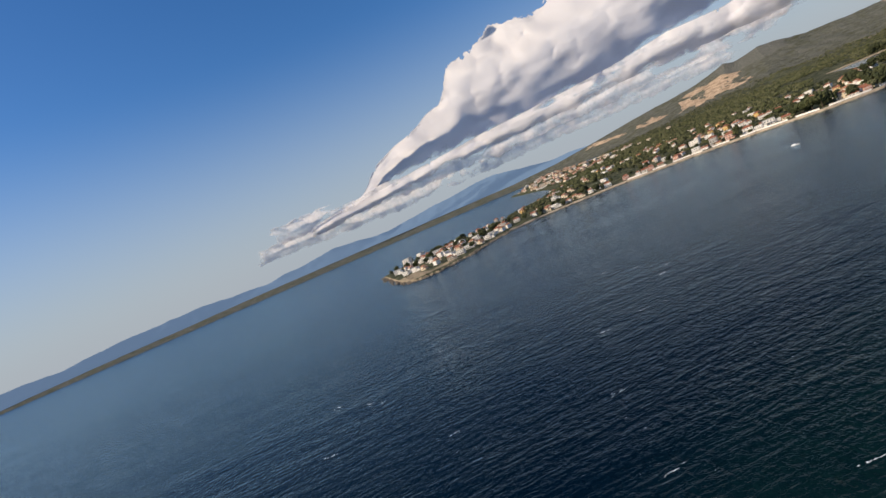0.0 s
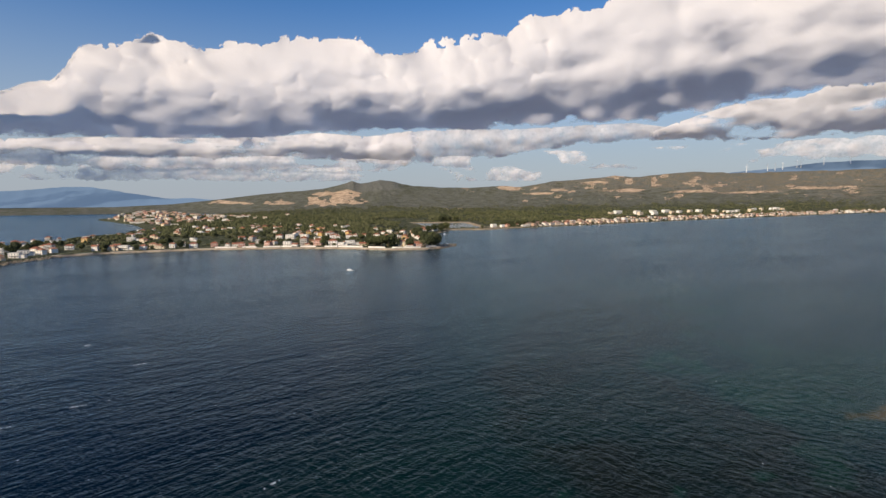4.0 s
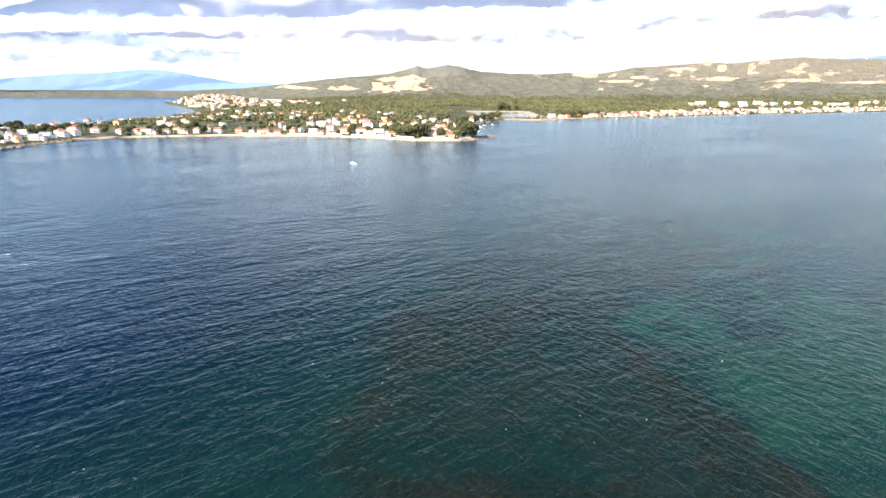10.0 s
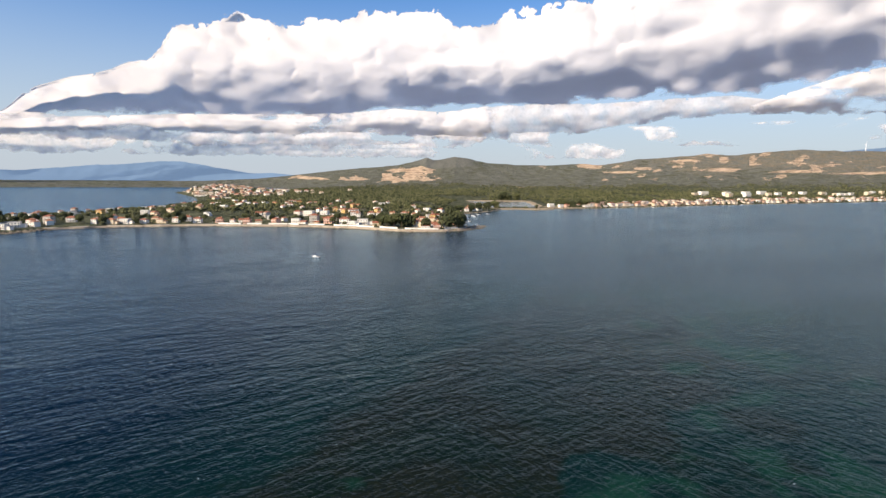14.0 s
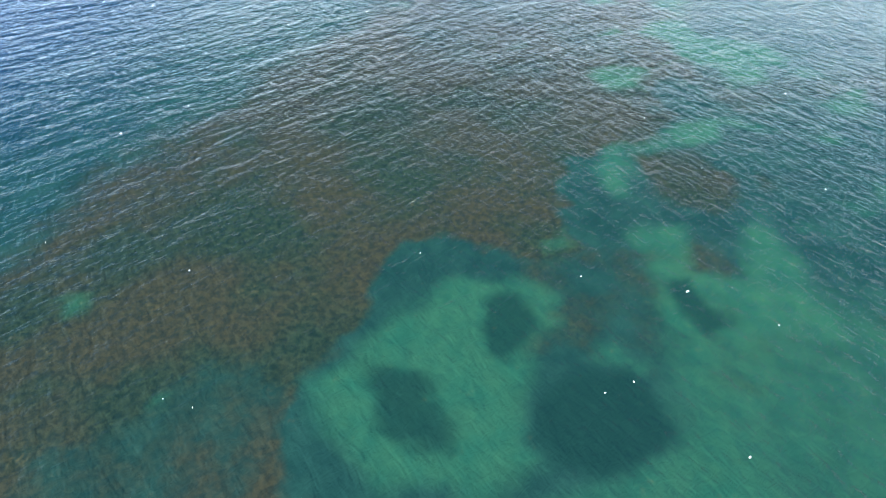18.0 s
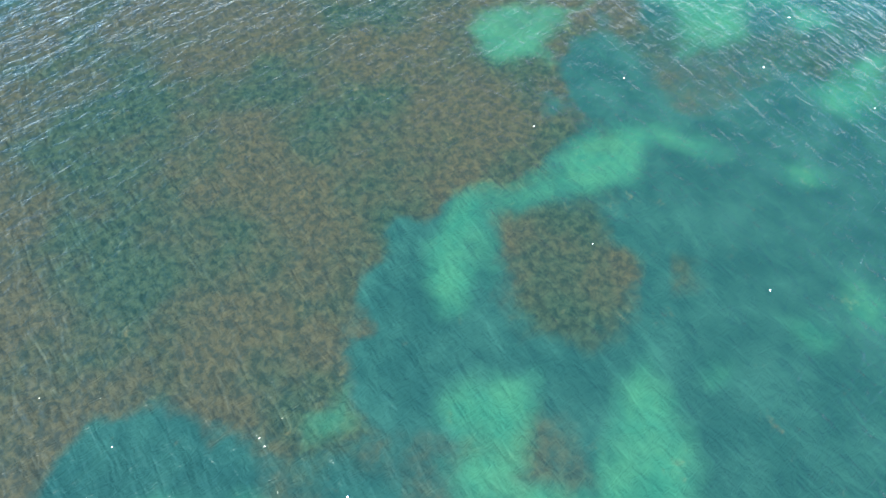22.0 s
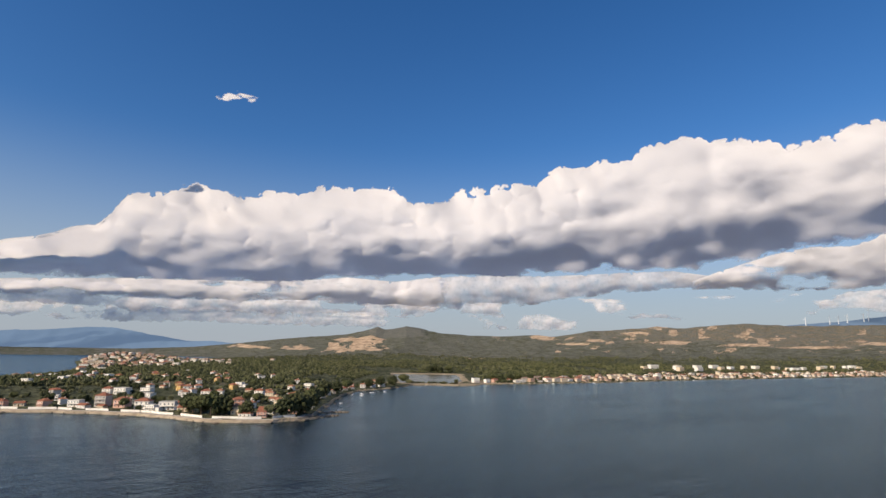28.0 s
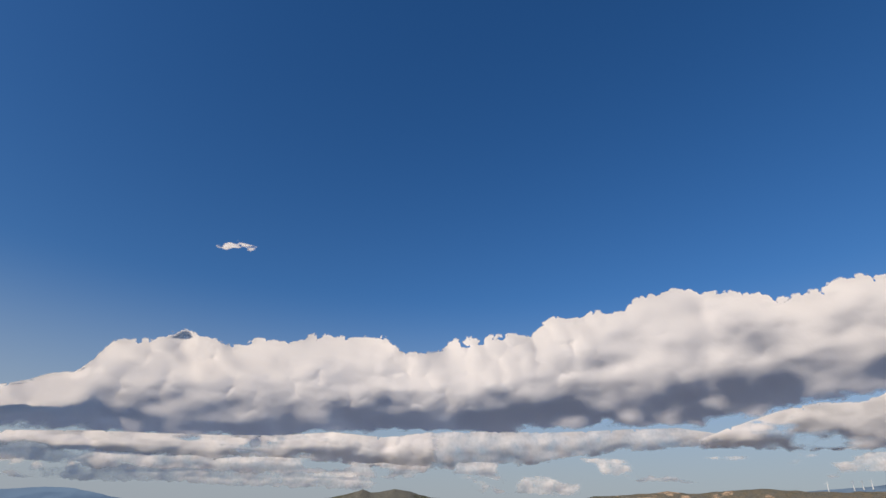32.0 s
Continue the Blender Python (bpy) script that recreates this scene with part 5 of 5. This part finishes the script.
while count < 90 and tries < 6000:
    tries += 1
    k = rng.random() ** 0.8 * (len(SHORE) - 1.001)
    i, t = int(k), k - int(k)
    ax, ay = SHORE[i]
    bx, by = SHORE[i + 1]
    n = math.hypot(bx - ax, by - ay)
    off = 11 + (14 + 85 * smooth(90, 300, ax)) * rng.random() ** 1.5
    x, y = ax + (bx - ax) * t - (by - ay) / n * off, ay + (by - ay) * t + (bx - ax) / n * off
    if float(inland(np.array([x]), np.array([y]))[0]) < 9 or any((x - a) ** 2 + (y - b) ** 2 < (6 + c) ** 2 for a, b, c in taken):
        continue
    repeat(town_styles[int(rng.integers(0, 5))], x, y, math.degrees(math.atan2(by - ay, bx - ax)) + float(rng.integers(-8, 8)), 6, float(0.75 + 0.4 * rng.random()))
    count += 1
flats = settle(make_house("apartment_block", 26, 12, 4, W_, ROOF_FLAT, "long white four-storey apartment block behind the sea front", True, fine=False, group="apartment blocks", category="apartment block"), 620, 1410, 32, 15)
flats_c = settle(make_house("apartment_block", 20, 12, 4, C_, ROOF_FLAT, "cream four-storey apartment block behind the sea front", True, fine=False, group="apartment blocks", category="apartment block"), 560, 1370, 30, 13)
for k in range(26):
    t = k / 25
    x, y = 500 + 930 * t + rng.normal(0, 14), 1400 + 565 * t + 30 * rng.random() + 40 * (k % 2)
    if all((x - a) ** 2 + (y - b) ** 2 > (13 + c) ** 2 for a, b, c in taken):
        repeat(flats if k % 3 else flats_c, x, y, 32 + rng.normal(0, 5), 14, float(1.1 + 0.45 * rng.random()))


def far_houses(name, rows, label, seed):
    """Rows of small houses too many and too far to part: walls, roofs and dark openings, joined by matter."""
    rng = np.random.default_rng(seed)
    cube = np.array([(sx, sy, sz) for sz in (0, 1) for sy in (-1, 1) for sx in (-1, 1)], float)
    quads = np.array([(0, 1, 5, 4), (1, 3, 7, 5), (3, 2, 6, 7), (2, 0, 4, 6), (4, 5, 7, 6), (0, 2, 3, 1)])
    gable = np.array([(-1, -1, 0), (1, -1, 0), (1, 1, 0), (-1, 1, 0), (-0.75, 0, 1), (0.75, 0, 1), (0.75, 0, 1), (-0.75, 0, 1)], float)
    sides = np.array([(0, 1, 5, 4), (2, 3, 7, 6), (1, 2, 6, 5), (3, 0, 4, 7), (3, 2, 1, 0)])
    sets = {"wall": [[], []], "roof": [[], []], "window": [[], []]}

    def put(key, pts, faces, at, turn):
        c, s = math.cos(turn), math.sin(turn)
        v, f = sets[key]
        n = 8 * len(v)
        v.append(np.stack([pts[:, 0] * c - pts[:, 1] * s + at[0], pts[:, 0] * s + pts[:, 1] * c + at[1], pts[:, 2] + at[2]], 1))
        f.append(faces + n)
    for x, y, z, turn, size in rows:
        w, d, h = size * (3.5 + 3.5 * rng.random()), size * (3.2 + 1.2 * rng.random()), size * (3.0 if rng.random() < 0.5 else 5.8)
        put("wall", cube * (w, d, h + 1.5) + (0, 0, -1.5), quads, (x, y, z), turn)
        if rng.random() < 0.6:
            put("roof", gable * (w + 0.3, d + 0.3, size * 1.3) + (0, 0, h), sides, (x, y, z), turn)
        else:
            put("roof", cube * (w + 0.15, d + 0.15, 0.3) + (0, 0, h), quads, (x, y, z), turn)
        for level in range(1 if h < size * 4 else 2):
            for k in range(3):
                put("window", cube * (0.55 * size, 0.05, 1.2 * size) + ((k - 1) * w * 0.6, -d - 0.03, size * (1.0 + 2.8 * level)), quads, (x, y, z), turn)
    for key, mat, words in (("wall", TOWN_WALL, "rendered walls"), ("roof", TOWN_ROOF, "clay and flat roofs"), ("window", GLASS, "dark windows")):
        v, f = sets[key]
        tagged(soup(name + "_" + key + "s", np.concatenate(v), np.concatenate(f), mat), words + " of " + label, "houses", kind="stuff")


rows = []
tries = 0
while len(rows) < 560 and tries < 20000:
    tries += 1
    k = 1.2 + rng.random() ** 0.9 * (len(SHORE) - 2.3)
    i, t = int(k), k - int(k)
    (ax, ay), (bx, by) = SHORE[i], SHORE[i + 1]
    n = math.hypot(bx - ax, by - ay)
    off = 7 + (10 + 60 * smooth(90, 300, ax)) * rng.random() ** 1.3
    x, y = ax + (bx - ax) * t - (by - ay) / n * off, ay + (by - ay) * t + (bx - ax) / n * off
    if x < 125 or any((x - a) ** 2 + (y - b) ** 2 < (0.75 * c + 3) ** 2 for a, b, c in taken) or any((x - q[0]) ** 2 + (y - q[1]) ** 2 < 64 for q in rows):
        continue
    rows.append((x, y, ground_z(x, y), math.atan2(by - ay, bx - ax) + rng.normal(0, 0.1), 0.6 + 0.35 * rng.random()))
far_houses("shore_house", rows, "the packed small houses along the eastern shore", 4)
for x, y, _, _, _ in rows:
    taken.append((x, y, 5))
rows = []
while len(rows) < 140:
    x, y = (-905 + 105 * rng.normal(), 1600 + 150 * rng.normal()) if len(rows) < 95 else (-700 + 110 * rng.normal(), 1260 + 170 * rng.normal())
    if float(inland(np.array([x]), np.array([y]))[0]) < 12 or any((x - a) ** 2 + (y - b) ** 2 < 110 for a, b, c in taken) or any((x - r[0]) ** 2 + (y - r[1]) ** 2 < 150 for r in rows):
        continue
    rows.append((x, y, ground_z(x, y), radians(float(rng.integers(-40, 40))), 0.95 + 0.4 * rng.random()))
far_houses("headland_house", rows, "the packed small houses of the headland town", 6)
for x, y, _, _, _ in rows:
    taken.append((x, y, 5))
unit = settle(make_house("cabin", 9, 5, 1, W_, ROOF_FLAT, "low white holiday cabin in a row among the trees", fine=False, group="row of cabins", category="cabin"), -372, 880, 10, 6)
for k in range(1, 6):
    repeat(unit, -372 + 15 * k, 880 - 2 * k, 10, 6)


# ---- trees ----
def crown_lumps(rng, count, shape, lump):
    """Many small ragged clumps of leaves spread through a crown."""
    base = np.array([(1, 0, 0), (-1, 0, 0), (0, 1, 0), (0, -1, 0), (0, 0, 1), (0, 0, -1)], float)
    tri = np.array([(0, 2, 4), (2, 1, 4), (1, 3, 4), (3, 0, 4), (2, 0, 5), (1, 2, 5), (3, 1, 5), (0, 3, 5)])
    centre = shape(rng, count)
    size = lump * (0.55 + 0.8 * rng.random((count, 1, 1)))
    turn = np.linalg.qr(rng.normal(size=(count, 3, 3)))[0]
    local = base[None] * (0.6 + 0.8 * rng.random((count, 6, 1))) * size * (1, 1, 0.75)
    verts = np.einsum("nij,nkj->nki", turn, local) + centre[:, None]
    faces = tri[None] + 6 * np.arange(count)[:, None, None]
    return verts.reshape(-1, 3), faces.reshape(-1, 3)


def ball(rx, rz, zc):
    def shape(rng, n):
        p = rng.normal(size=(n, 3))
        p /= np.linalg.norm(p, axis=1)[:, None]
        p *= (0.45 + 0.55 * rng.random((n, 1)) ** 0.5)
        lobes = 1 + 0.25 * np.sin(3 * np.arctan2(p[:, 1], p[:, 0]) + rng.random() * 6)
        return np.stack([p[:, 0] * rx * lobes, p[:, 1] * rx * lobes, zc + p[:, 2] * rz], 1)
    return shape


def make_tree(kind, tall, rx, rz, leaves, clumps, lump, seed, label, category="tree", group=""):
    rng = np.random.default_rng(seed)
    root = tagged(new(kind), label, category, group=group)
    zc = tall - rz
    bm = bmesh.new()
    lean = rng.normal(0, 0.15, 2)
    cone(bm, (0, 0, -0.5), (lean[0], lean[1], zc * 0.75), 0.045 * tall * 0.7, 0.03 * tall * 0.7, 7)
    for k in range(5):
        a = k * 1.26 + rng.random()
        cone(bm, (lean[0], lean[1], zc * (0.5 + 0.06 * k)), (math.cos(a) * rx * 0.6, math.sin(a) * rx * 0.6, zc + rz * 0.15 * k - 0.3), 0.016 * tall, 0.006 * tall, 5)
    part("trunk", bm, BARK, root)
    v, f = crown_lumps(rng, clumps, ball(rx, rz, zc), lump)
    ob = soup("crown", v, f, leaves)
    ob.parent = root
    return root


GROVE = "trees between the houses"
tree_kinds = []
for k in range(3):
    tree_kinds.append(make_tree("olive_tree", 5.0 + 0.6 * k, 2.8, 2.0, LEAVES[0], 130, 0.75, 20 + k, "grey-green olive tree with a ragged round crown", group=GROVE))
for k in range(3):
    tree_kinds.append(make_tree("pine_tree", 8.5 + k, 3.6 + 0.3 * k, 2.6, LEAVES[1], 170, 0.9, 30 + k, "dark green pine with a broad irregular crown", group=GROVE))
for k in range(2):
    tree_kinds.append(make_tree("broadleaf_tree", 7.0 + k, 3.2, 3.0, LEAVES[2], 170, 0.85, 40 + k, "dark leafy tree beside a house", group=GROVE))


def plant(k, x, y, turn=0.0, size=1.0):
    root = tree_kinds[k]
    m = pose(x, y, ground_z(x, y), 0, 0, turn) @ Matrix.Diagonal((size, size, size, 1))
    if not root.get("set"):
        root["set"] = 1
        root.matrix_basis = m
        return root
    return copy_thing(root, m)


# The dense dark grove behind the sea wall, the trees on the point and those by the lagoon.
for x, y, k, size in [(-121, 408, 3, 1.25), (-114, 404, 4, 1.2), (-107, 401, 5, 1.15), (-117, 414, 6, 1.4), (-109, 410, 7, 1.35), (-102, 405, 6, 1.2), (-126, 414, 7, 1.1),
                      (-66, 408, 6, 1.1), (-61, 414, 7, 1.2), (-58, 424, 6, 1.2), (-60, 434, 3, 1.1), (-70, 432, 7, 1.0), (-86, 402, 6, 0.9), (-73, 404, 2, 1.1), (-62, 452, 4, 1.1),
                      (-64, 470, 6, 1.1), (-70, 490, 7, 1.1), (-71, 512, 3, 1.0), (-76, 540, 6, 1.2), (-80, 575, 7, 1.1), (-76, 602, 6, 1.1), (-74, 640, 3, 1.0), (-60, 694, 6, 1.0)]:
    plant(k, x, y, x * 37 % 360, size)
for x, y, k, size in [(-50, 716, 7, 1.1), (-38, 738, 6, 1.2), (-28, 770, 3, 1.2), (-14, 1212, 6, 1.5), (-6, 1216, 7, 1.6), (4, 1214, 6, 1.4), (22, 1218, 3, 1.4), (-24, 806, 0, 1.0), (22, 806, 1, 0.7),
                      (38, 808, 2, 0.9), (92, 880, 4, 1.0), (104, 884, 6, 1.0), (118, 893, 7, 1.0), (130, 897, 3, 1.1), (88, 896, 5, 0.9), (150, 905, 6, 1.0)]:
    plant(k, x, y, x * 53 % 360, size)

spots = []
grid_taken = np.array(taken)
for _ in range(60000):
    if len(spots) >= 2600:
        break
    x, y = -590 + 545 * rng.random(), 225 + 560 * rng.random()
    spots.append((x, y))
spots = np.array(spots)
s_in = inland(spots[:, 0], spots[:, 1])
clear = np.ones(len(spots), bool)
for a, b, c in taken:
    clear &= (spots[:, 0] - a) ** 2 + (spots[:, 1] - b) ** 2 > 6.5**2
road = (spots[:, 0] > -330) & (np.abs(spots[:, 1] - 700 - 0.25 * spots[:, 0]) < 12)
patchy = fbm(spots[:, 0] / 45, spots[:, 1] / 45, 3, 7) > 0.38
spots = spots[(s_in > 7) & clear & ~road & patchy & ~((spots[:, 0] < -400) & (spots[:, 1] < 290))]
spots = spots[np.argsort(spots[:, 1] + 0.15 * np.abs(spots[:, 0] + 150))]
for x, y in spots[:220]:
    k = int(rng.choice([0, 1, 2, 3, 4, 6, 7], p=[0.2, 0.18, 0.17, 0.12, 0.1, 0.13, 0.1]))
    plant(k, float(x), float(y), float(rng.random() * 360), float(0.42 + 0.36 * rng.random()))


def woods(name, xy, size, material, seed, per, label):
    """Trees too many and too far to part: ragged crowns joined into one."""
    rng = np.random.default_rng(seed)
    z = height(xy[:, 0], xy[:, 1])[0]
    verts, faces, n = [], [], 0
    base_v, base_f = crown_lumps(rng, per * 12, ball(1.0, 0.75, 0.75), 0.5 if per > 8 else 0.75)
    base_v = base_v.reshape(12, -1, 3)
    one = crown_lumps(rng, per, ball(1, 1, 0), 0.5)[1]
    for (x, y), h, s in zip(xy, z, size):
        verts.append(base_v[int(rng.integers(0, 12))] * s * (1, 1, 0.75 + 0.4 * rng.random()) + (x, y, h))
        faces.append(one + n)
        n += per * 6
    return tagged(soup(name, np.concatenate(verts), np.concatenate(faces), material), label, "woodland", kind="stuff")


rest = spots[220:]
half = rng.random(len(rest)) < 0.5
woods("olive_grove", rest[half], 1.3 + 0.9 * rng.random(half.sum()), LEAVES[0], 5, 18, "olive trees filling the gardens of the peninsula")
woods("pine_grove", rest[~half], 1.4 + 1.0 * rng.random((~half).sum()), LEAVES[2], 6, 18, "dark trees filling the gardens of the peninsula")
# The wooded plain behind.
az = np.radians(-42 + 88 * rng.random(44000))
rad = 640 * (3300 / 640) ** rng.random(44000)
xy = np.stack([rad * np.sin(az), rad * np.cos(az)], 1)
s_in = inland(xy[:, 0], xy[:, 1])
keep = (s_in > 25) & (fbm(xy[:, 0] / 120, xy[:, 1] / 120, 4, 19) > 0.40) & ~((np.abs(xy[:, 0] + 22) < 92) & (xy[:, 1] < 1206)) & (((xy[:, 0] < -20) | (s_in > 100)) | (rng.random(44000) < 0.3)) & ~((xy[:, 0] > 55) & (xy[:, 0] < 160) & (xy[:, 1] < 960))
keep &= ~((xy[:, 0] > -330) & (xy[:, 0] < -60) & (np.abs(xy[:, 1] - 700 - 0.25 * xy[:, 0]) < 14))
xy = xy[keep]
near_house = np.zeros(len(xy), bool)
for a, b, c in taken:
    near_house |= (xy[:, 0] - a) ** 2 + (xy[:, 1] - b) ** 2 < 49
xy = xy[~near_house]
size = (1.15 + 1.05 * rng.random(len(xy))) * (1 + np.hypot(xy[:, 0], xy[:, 1]) / 4000)
third = rng.integers(0, 3, len(xy))
woods("olive_grove", xy[third == 0], size[third == 0], LEAVES[0], 7, 5, "olive groves on the plain below the hills")
woods("woodland", xy[third == 1], size[third == 1], LEAVES[1], 8, 5, "scattered pines on the plain below the hills")
woods("woodland", xy[third == 2], size[third == 2] * 0.9, LEAVES[2], 9, 5, "dark scrub on the plain below the hills")


spots = []
while len(spots) < 900:
    k = 0.6 + rng.random() * (len(SHORE) - 1.7)
    i, t = int(k), k - int(k)
    (ax, ay), (bx, by) = SHORE[i], SHORE[i + 1]
    n = math.hypot(bx - ax, by - ay)
    off = 8 + 130 * rng.random() ** 1.2
    x, y = ax + (bx - ax) * t - (by - ay) / n * off, ay + (by - ay) * t + (bx - ax) / n * off
    if x > 92 and all((x - a) ** 2 + (y - b) ** 2 > 25 for a, b, c in taken):
        spots.append((x, y))
spots = np.array(spots)
woods("garden_trees", spots, 1.4 + 1.5 * rng.random(len(spots)), LEAVES[2], 12, 6, "dark garden trees between the shore houses")
bushes = np.array([(-30 + 72 * rng.random(), 803 + 22 * rng.random() ** 0.7) for _ in range(46)])
woods("bushes", bushes, 0.6 + 1.3 * rng.random(len(bushes)), LEAVES[2], 13, 8, "dark tamarisk bushes on the sand spit")
bushes = np.array([(78 + 60 * rng.random(), 868 + 40 * rng.random()) for _ in range(40)])
woods("bushes", bushes, 0.8 + 1.2 * rng.random(len(bushes)), LEAVES[0], 14, 8, "dry bushes on the bare tan ground by the beach")


# ---- boats ----
def make_boat(label, length, beam, cabin=True, mast=False, hull=HULL, group="moored boats"):
    root = tagged(new("boat"), label, "boat", group=group)
    bm = bmesh.new()
    ring = []
    for k in range(9):
        t = k / 8
        half = beam / 2 * (1 - max(0, (t - 0.45) / 0.55) ** 2.2) * (0.86 + 0.14 * min(1, t * 3))
        rise = 0.55 + 0.35 * t**2
        y = -length / 2 + length * t
        ring.append([bm.verts.new(p) for p in ((-half, y, rise), (-half * 0.8, y, 0.0), (0, y, -0.22 + 0.2 * t**3), (half * 0.8, y, 0.0), (half, y, rise))])
    for a, b in zip(ring[:-1], ring[1:]):
        for i in range(4):
            bm.faces.new((a[i], a[i + 1], b[i + 1], b[i]))
    bm.faces.new(ring[0])
    part("hull", bm, hull, root)
    bm = bmesh.new()
    for k in range(8):
        a, b = ring_at(length, beam, k / 8), ring_at(length, beam, (k + 1) / 8)
        box(bm, -min(a, b) * 0.92, -length / 2 + length * k / 8, 0.42, min(a, b) * 0.92, -length / 2 + length * (k + 1) / 8, 0.5)
    part("deck", bm, WOOD, root)
    if cabin:
        c = part("cabin", block(-beam * 0.3, -length * 0.08, 0.5, beam * 0.3, length * 0.22, 1.45, bevel=0.12), HULL, root)
        part("windscreen", block(-beam * 0.26, length * 0.22 - 0.02, 0.98, beam * 0.26, length * 0.22 + 0.03, 1.32, bevel=0.01), GLASS, c)
        part("canopy", block(-beam * 0.36, -length * 0.22, 1.5, beam * 0.36, length * 0.2, 1.58, bevel=0.03), CANVAS, root)
    part("outboard_motor", block(-0.18, -length / 2 - 0.32, -0.1, 0.18, -length / 2 - 0.02, 0.85, bevel=0.06), DOOR, root)
    if mast:
        part("mast", cone(bmesh.new(), (0, length * 0.08, 0.4), (0, length * 0.08, length * 1.15), 0.06, 0.035, 8), STEEL, root)
        part("boom", cone(bmesh.new(), (0, length * 0.06, 1.5), (0, -length * 0.4, 1.6), 0.05, 0.04, 6), STEEL, root)
    return root


def ring_at(length, beam, t):
    return beam / 2 * (1 - max(0, (t - 0.45) / 0.55) ** 2.2) * (0.86 + 0.14 * min(1, t * 3))


motor = make_boat("small white motorboat lying on the open water", 6.5, 2.3, group="boats on the water")
motor.matrix_basis = pose(-124, 228, 0.05, 0, 0, 70) @ Matrix.Scale(0.75, 4)
yacht = make_boat("white sailing boat with a bare mast moored in the bay", 8.5, 2.8, mast=True)
yacht.matrix_basis = pose(-37, 655, 0.05, 0, 0, 20)
skiff = make_boat("small open white skiff moored near the shore", 4.6, 1.8, cabin=False)
skiff.matrix_basis = pose(-55, 622, 0.02, 0, 0, 60)
for ob, x, y, a in [(skiff, -48, 640, 100), (skiff, -54, 516, 30), (skiff, -45, 470, 150), (skiff, -44, 462, 170), (skiff, -62, 606, 10), (skiff, 180, 890, 40), (motor, -52, 600, 45), (motor, 300, 960, 30),
                    (motor, 820, 1310, 15), (skiff, 250, 930, 70), (motor, 470, 1090, 60)]:
    copy = copy_thing(ob, pose(x, y, 0.04, 0, 0, a))
    if ob is motor:
        tagged(copy, "small white motorboat moored off the shore", group="moored boats")


# ---- wind turbines ----
def make_turbine(turn):
    root = tagged(new("wind_turbine"), "white three-bladed wind turbine on the ridge", "wind turbine", group="wind turbines")
    part("tower", cone(bmesh.new(), (0, 0, -8), (0, 0, 42), 2.8, 1.8, 12), STEEL, root)
    part("nacelle", block(-1.3, -3.2, 45.6, 1.3, 3.4, 48.4, bevel=0.4), STEEL, root)
    hub = part("hub", cone(bmesh.new(), (0, -3.2, 47), (0, -5.2, 47), 1.2, 0.4, 10), STEEL, root)
    for k in range(3):
        a = math.radians(turn + 120 * k)
        bm = cone(bmesh.new(), (0, -4.3, 47), (math.sin(a) * 19, -4.3, 47 + math.cos(a) * 19), 1.3, 0.5, 6)
        part("blade", bm, STEEL, hub)
    return root


turbine = make_turbine(20)
for k, a in enumerate((32.3, 34.0, 34.6, 35.2, 36.3, 36.6, 38.3, 40.2)):
    r = 4690.0
    top = float(np.interp(a, [28.9, 30.9, 33.3, 35.7, 38, 45, 62], [2.6, 2.95, 3.12, 3.3, 3.58, 3.6, 3.2]))
    m = pose(r * math.sin(radians(a)), r * math.cos(radians(a)), 40 + r * math.tan(radians(top - 0.12)), 0, 0, -a) @ Matrix.Scale(0.95, 4)
    if k == 0:
        turbine.matrix_basis = m
    else:
        copy_thing(turbine, m)


# ---- foam on the sea ----
def build_foam():
    rng = np.random.default_rng(77)
    verts, faces = [], []
    for k in range(700):
        if k % 3:
            x, y = -150 + 330 * rng.random(), -150 + 330 * rng.random()
        else:
            x, y = -320 + 620 * rng.random(), -100 + 420 * rng.random()
        if float(inland(np.array([x]), np.array([y]))[0]) > -15:
            continue
        n, a = 9, radians(48) + rng.normal(0, 0.5)
        long_r, short_r = 0.05 + 0.15 * rng.random() ** 5, 0.025 + 0.035 * rng.random() ** 2
        ang = np.linspace(0, 2 * np.pi, n, endpoint=False)
        rad = 0.6 + 0.8 * rng.random(n)
        px, py = np.cos(ang) * rad * long_r, np.sin(ang) * rad * short_r
        first = len(verts)
        verts += [(x + u * math.cos(a) - v * math.sin(a), y + u * math.sin(a) + v * math.cos(a), 0.05) for u, v in zip(px, py)]
        verts.append((x, y, 0.11))
        faces += [(first + i, first + (i + 1) % n, first + n) for i in range(n)]
    # A few breaking crests out on the deep water: each a ragged string of flecks along the wave.
    for _ in range(20):
        cx, cy, a = -250 + 165 * rng.random(), -130 + 170 * rng.random(), radians(44) + rng.normal(0, 0.25)
        for _ in range(int(rng.integers(5, 14))):
            along_it, across = rng.normal(0, 0.8), rng.normal(0, 0.12)
            x, y = cx + along_it * math.cos(a) - across * math.sin(a), cy + along_it * math.sin(a) + across * math.cos(a)
            ang = np.linspace(0, 2 * np.pi, 8, endpoint=False)
            rad = 0.5 + 0.9 * rng.random(8)
            px, py = np.cos(ang) * rad * (0.10 + 0.2 * rng.random()), np.sin(ang) * rad * (0.03 + 0.05 * rng.random())
            first = len(verts)
            verts += [(x + u * math.cos(a) - v * math.sin(a), y + u * math.sin(a) + v * math.cos(a), 0.05) for u, v in zip(px, py)]
            verts.append((x, y, 0.12))
            faces += [(first + i, first + (i + 1) % 8, first + 8) for i in range(8)]
    tagged(soup("sea_foam", np.array(verts), np.array(faces), FOAM, smooth=True), "scattered white flecks of foam on the waves", "foam", kind="stuff")


build_foam()
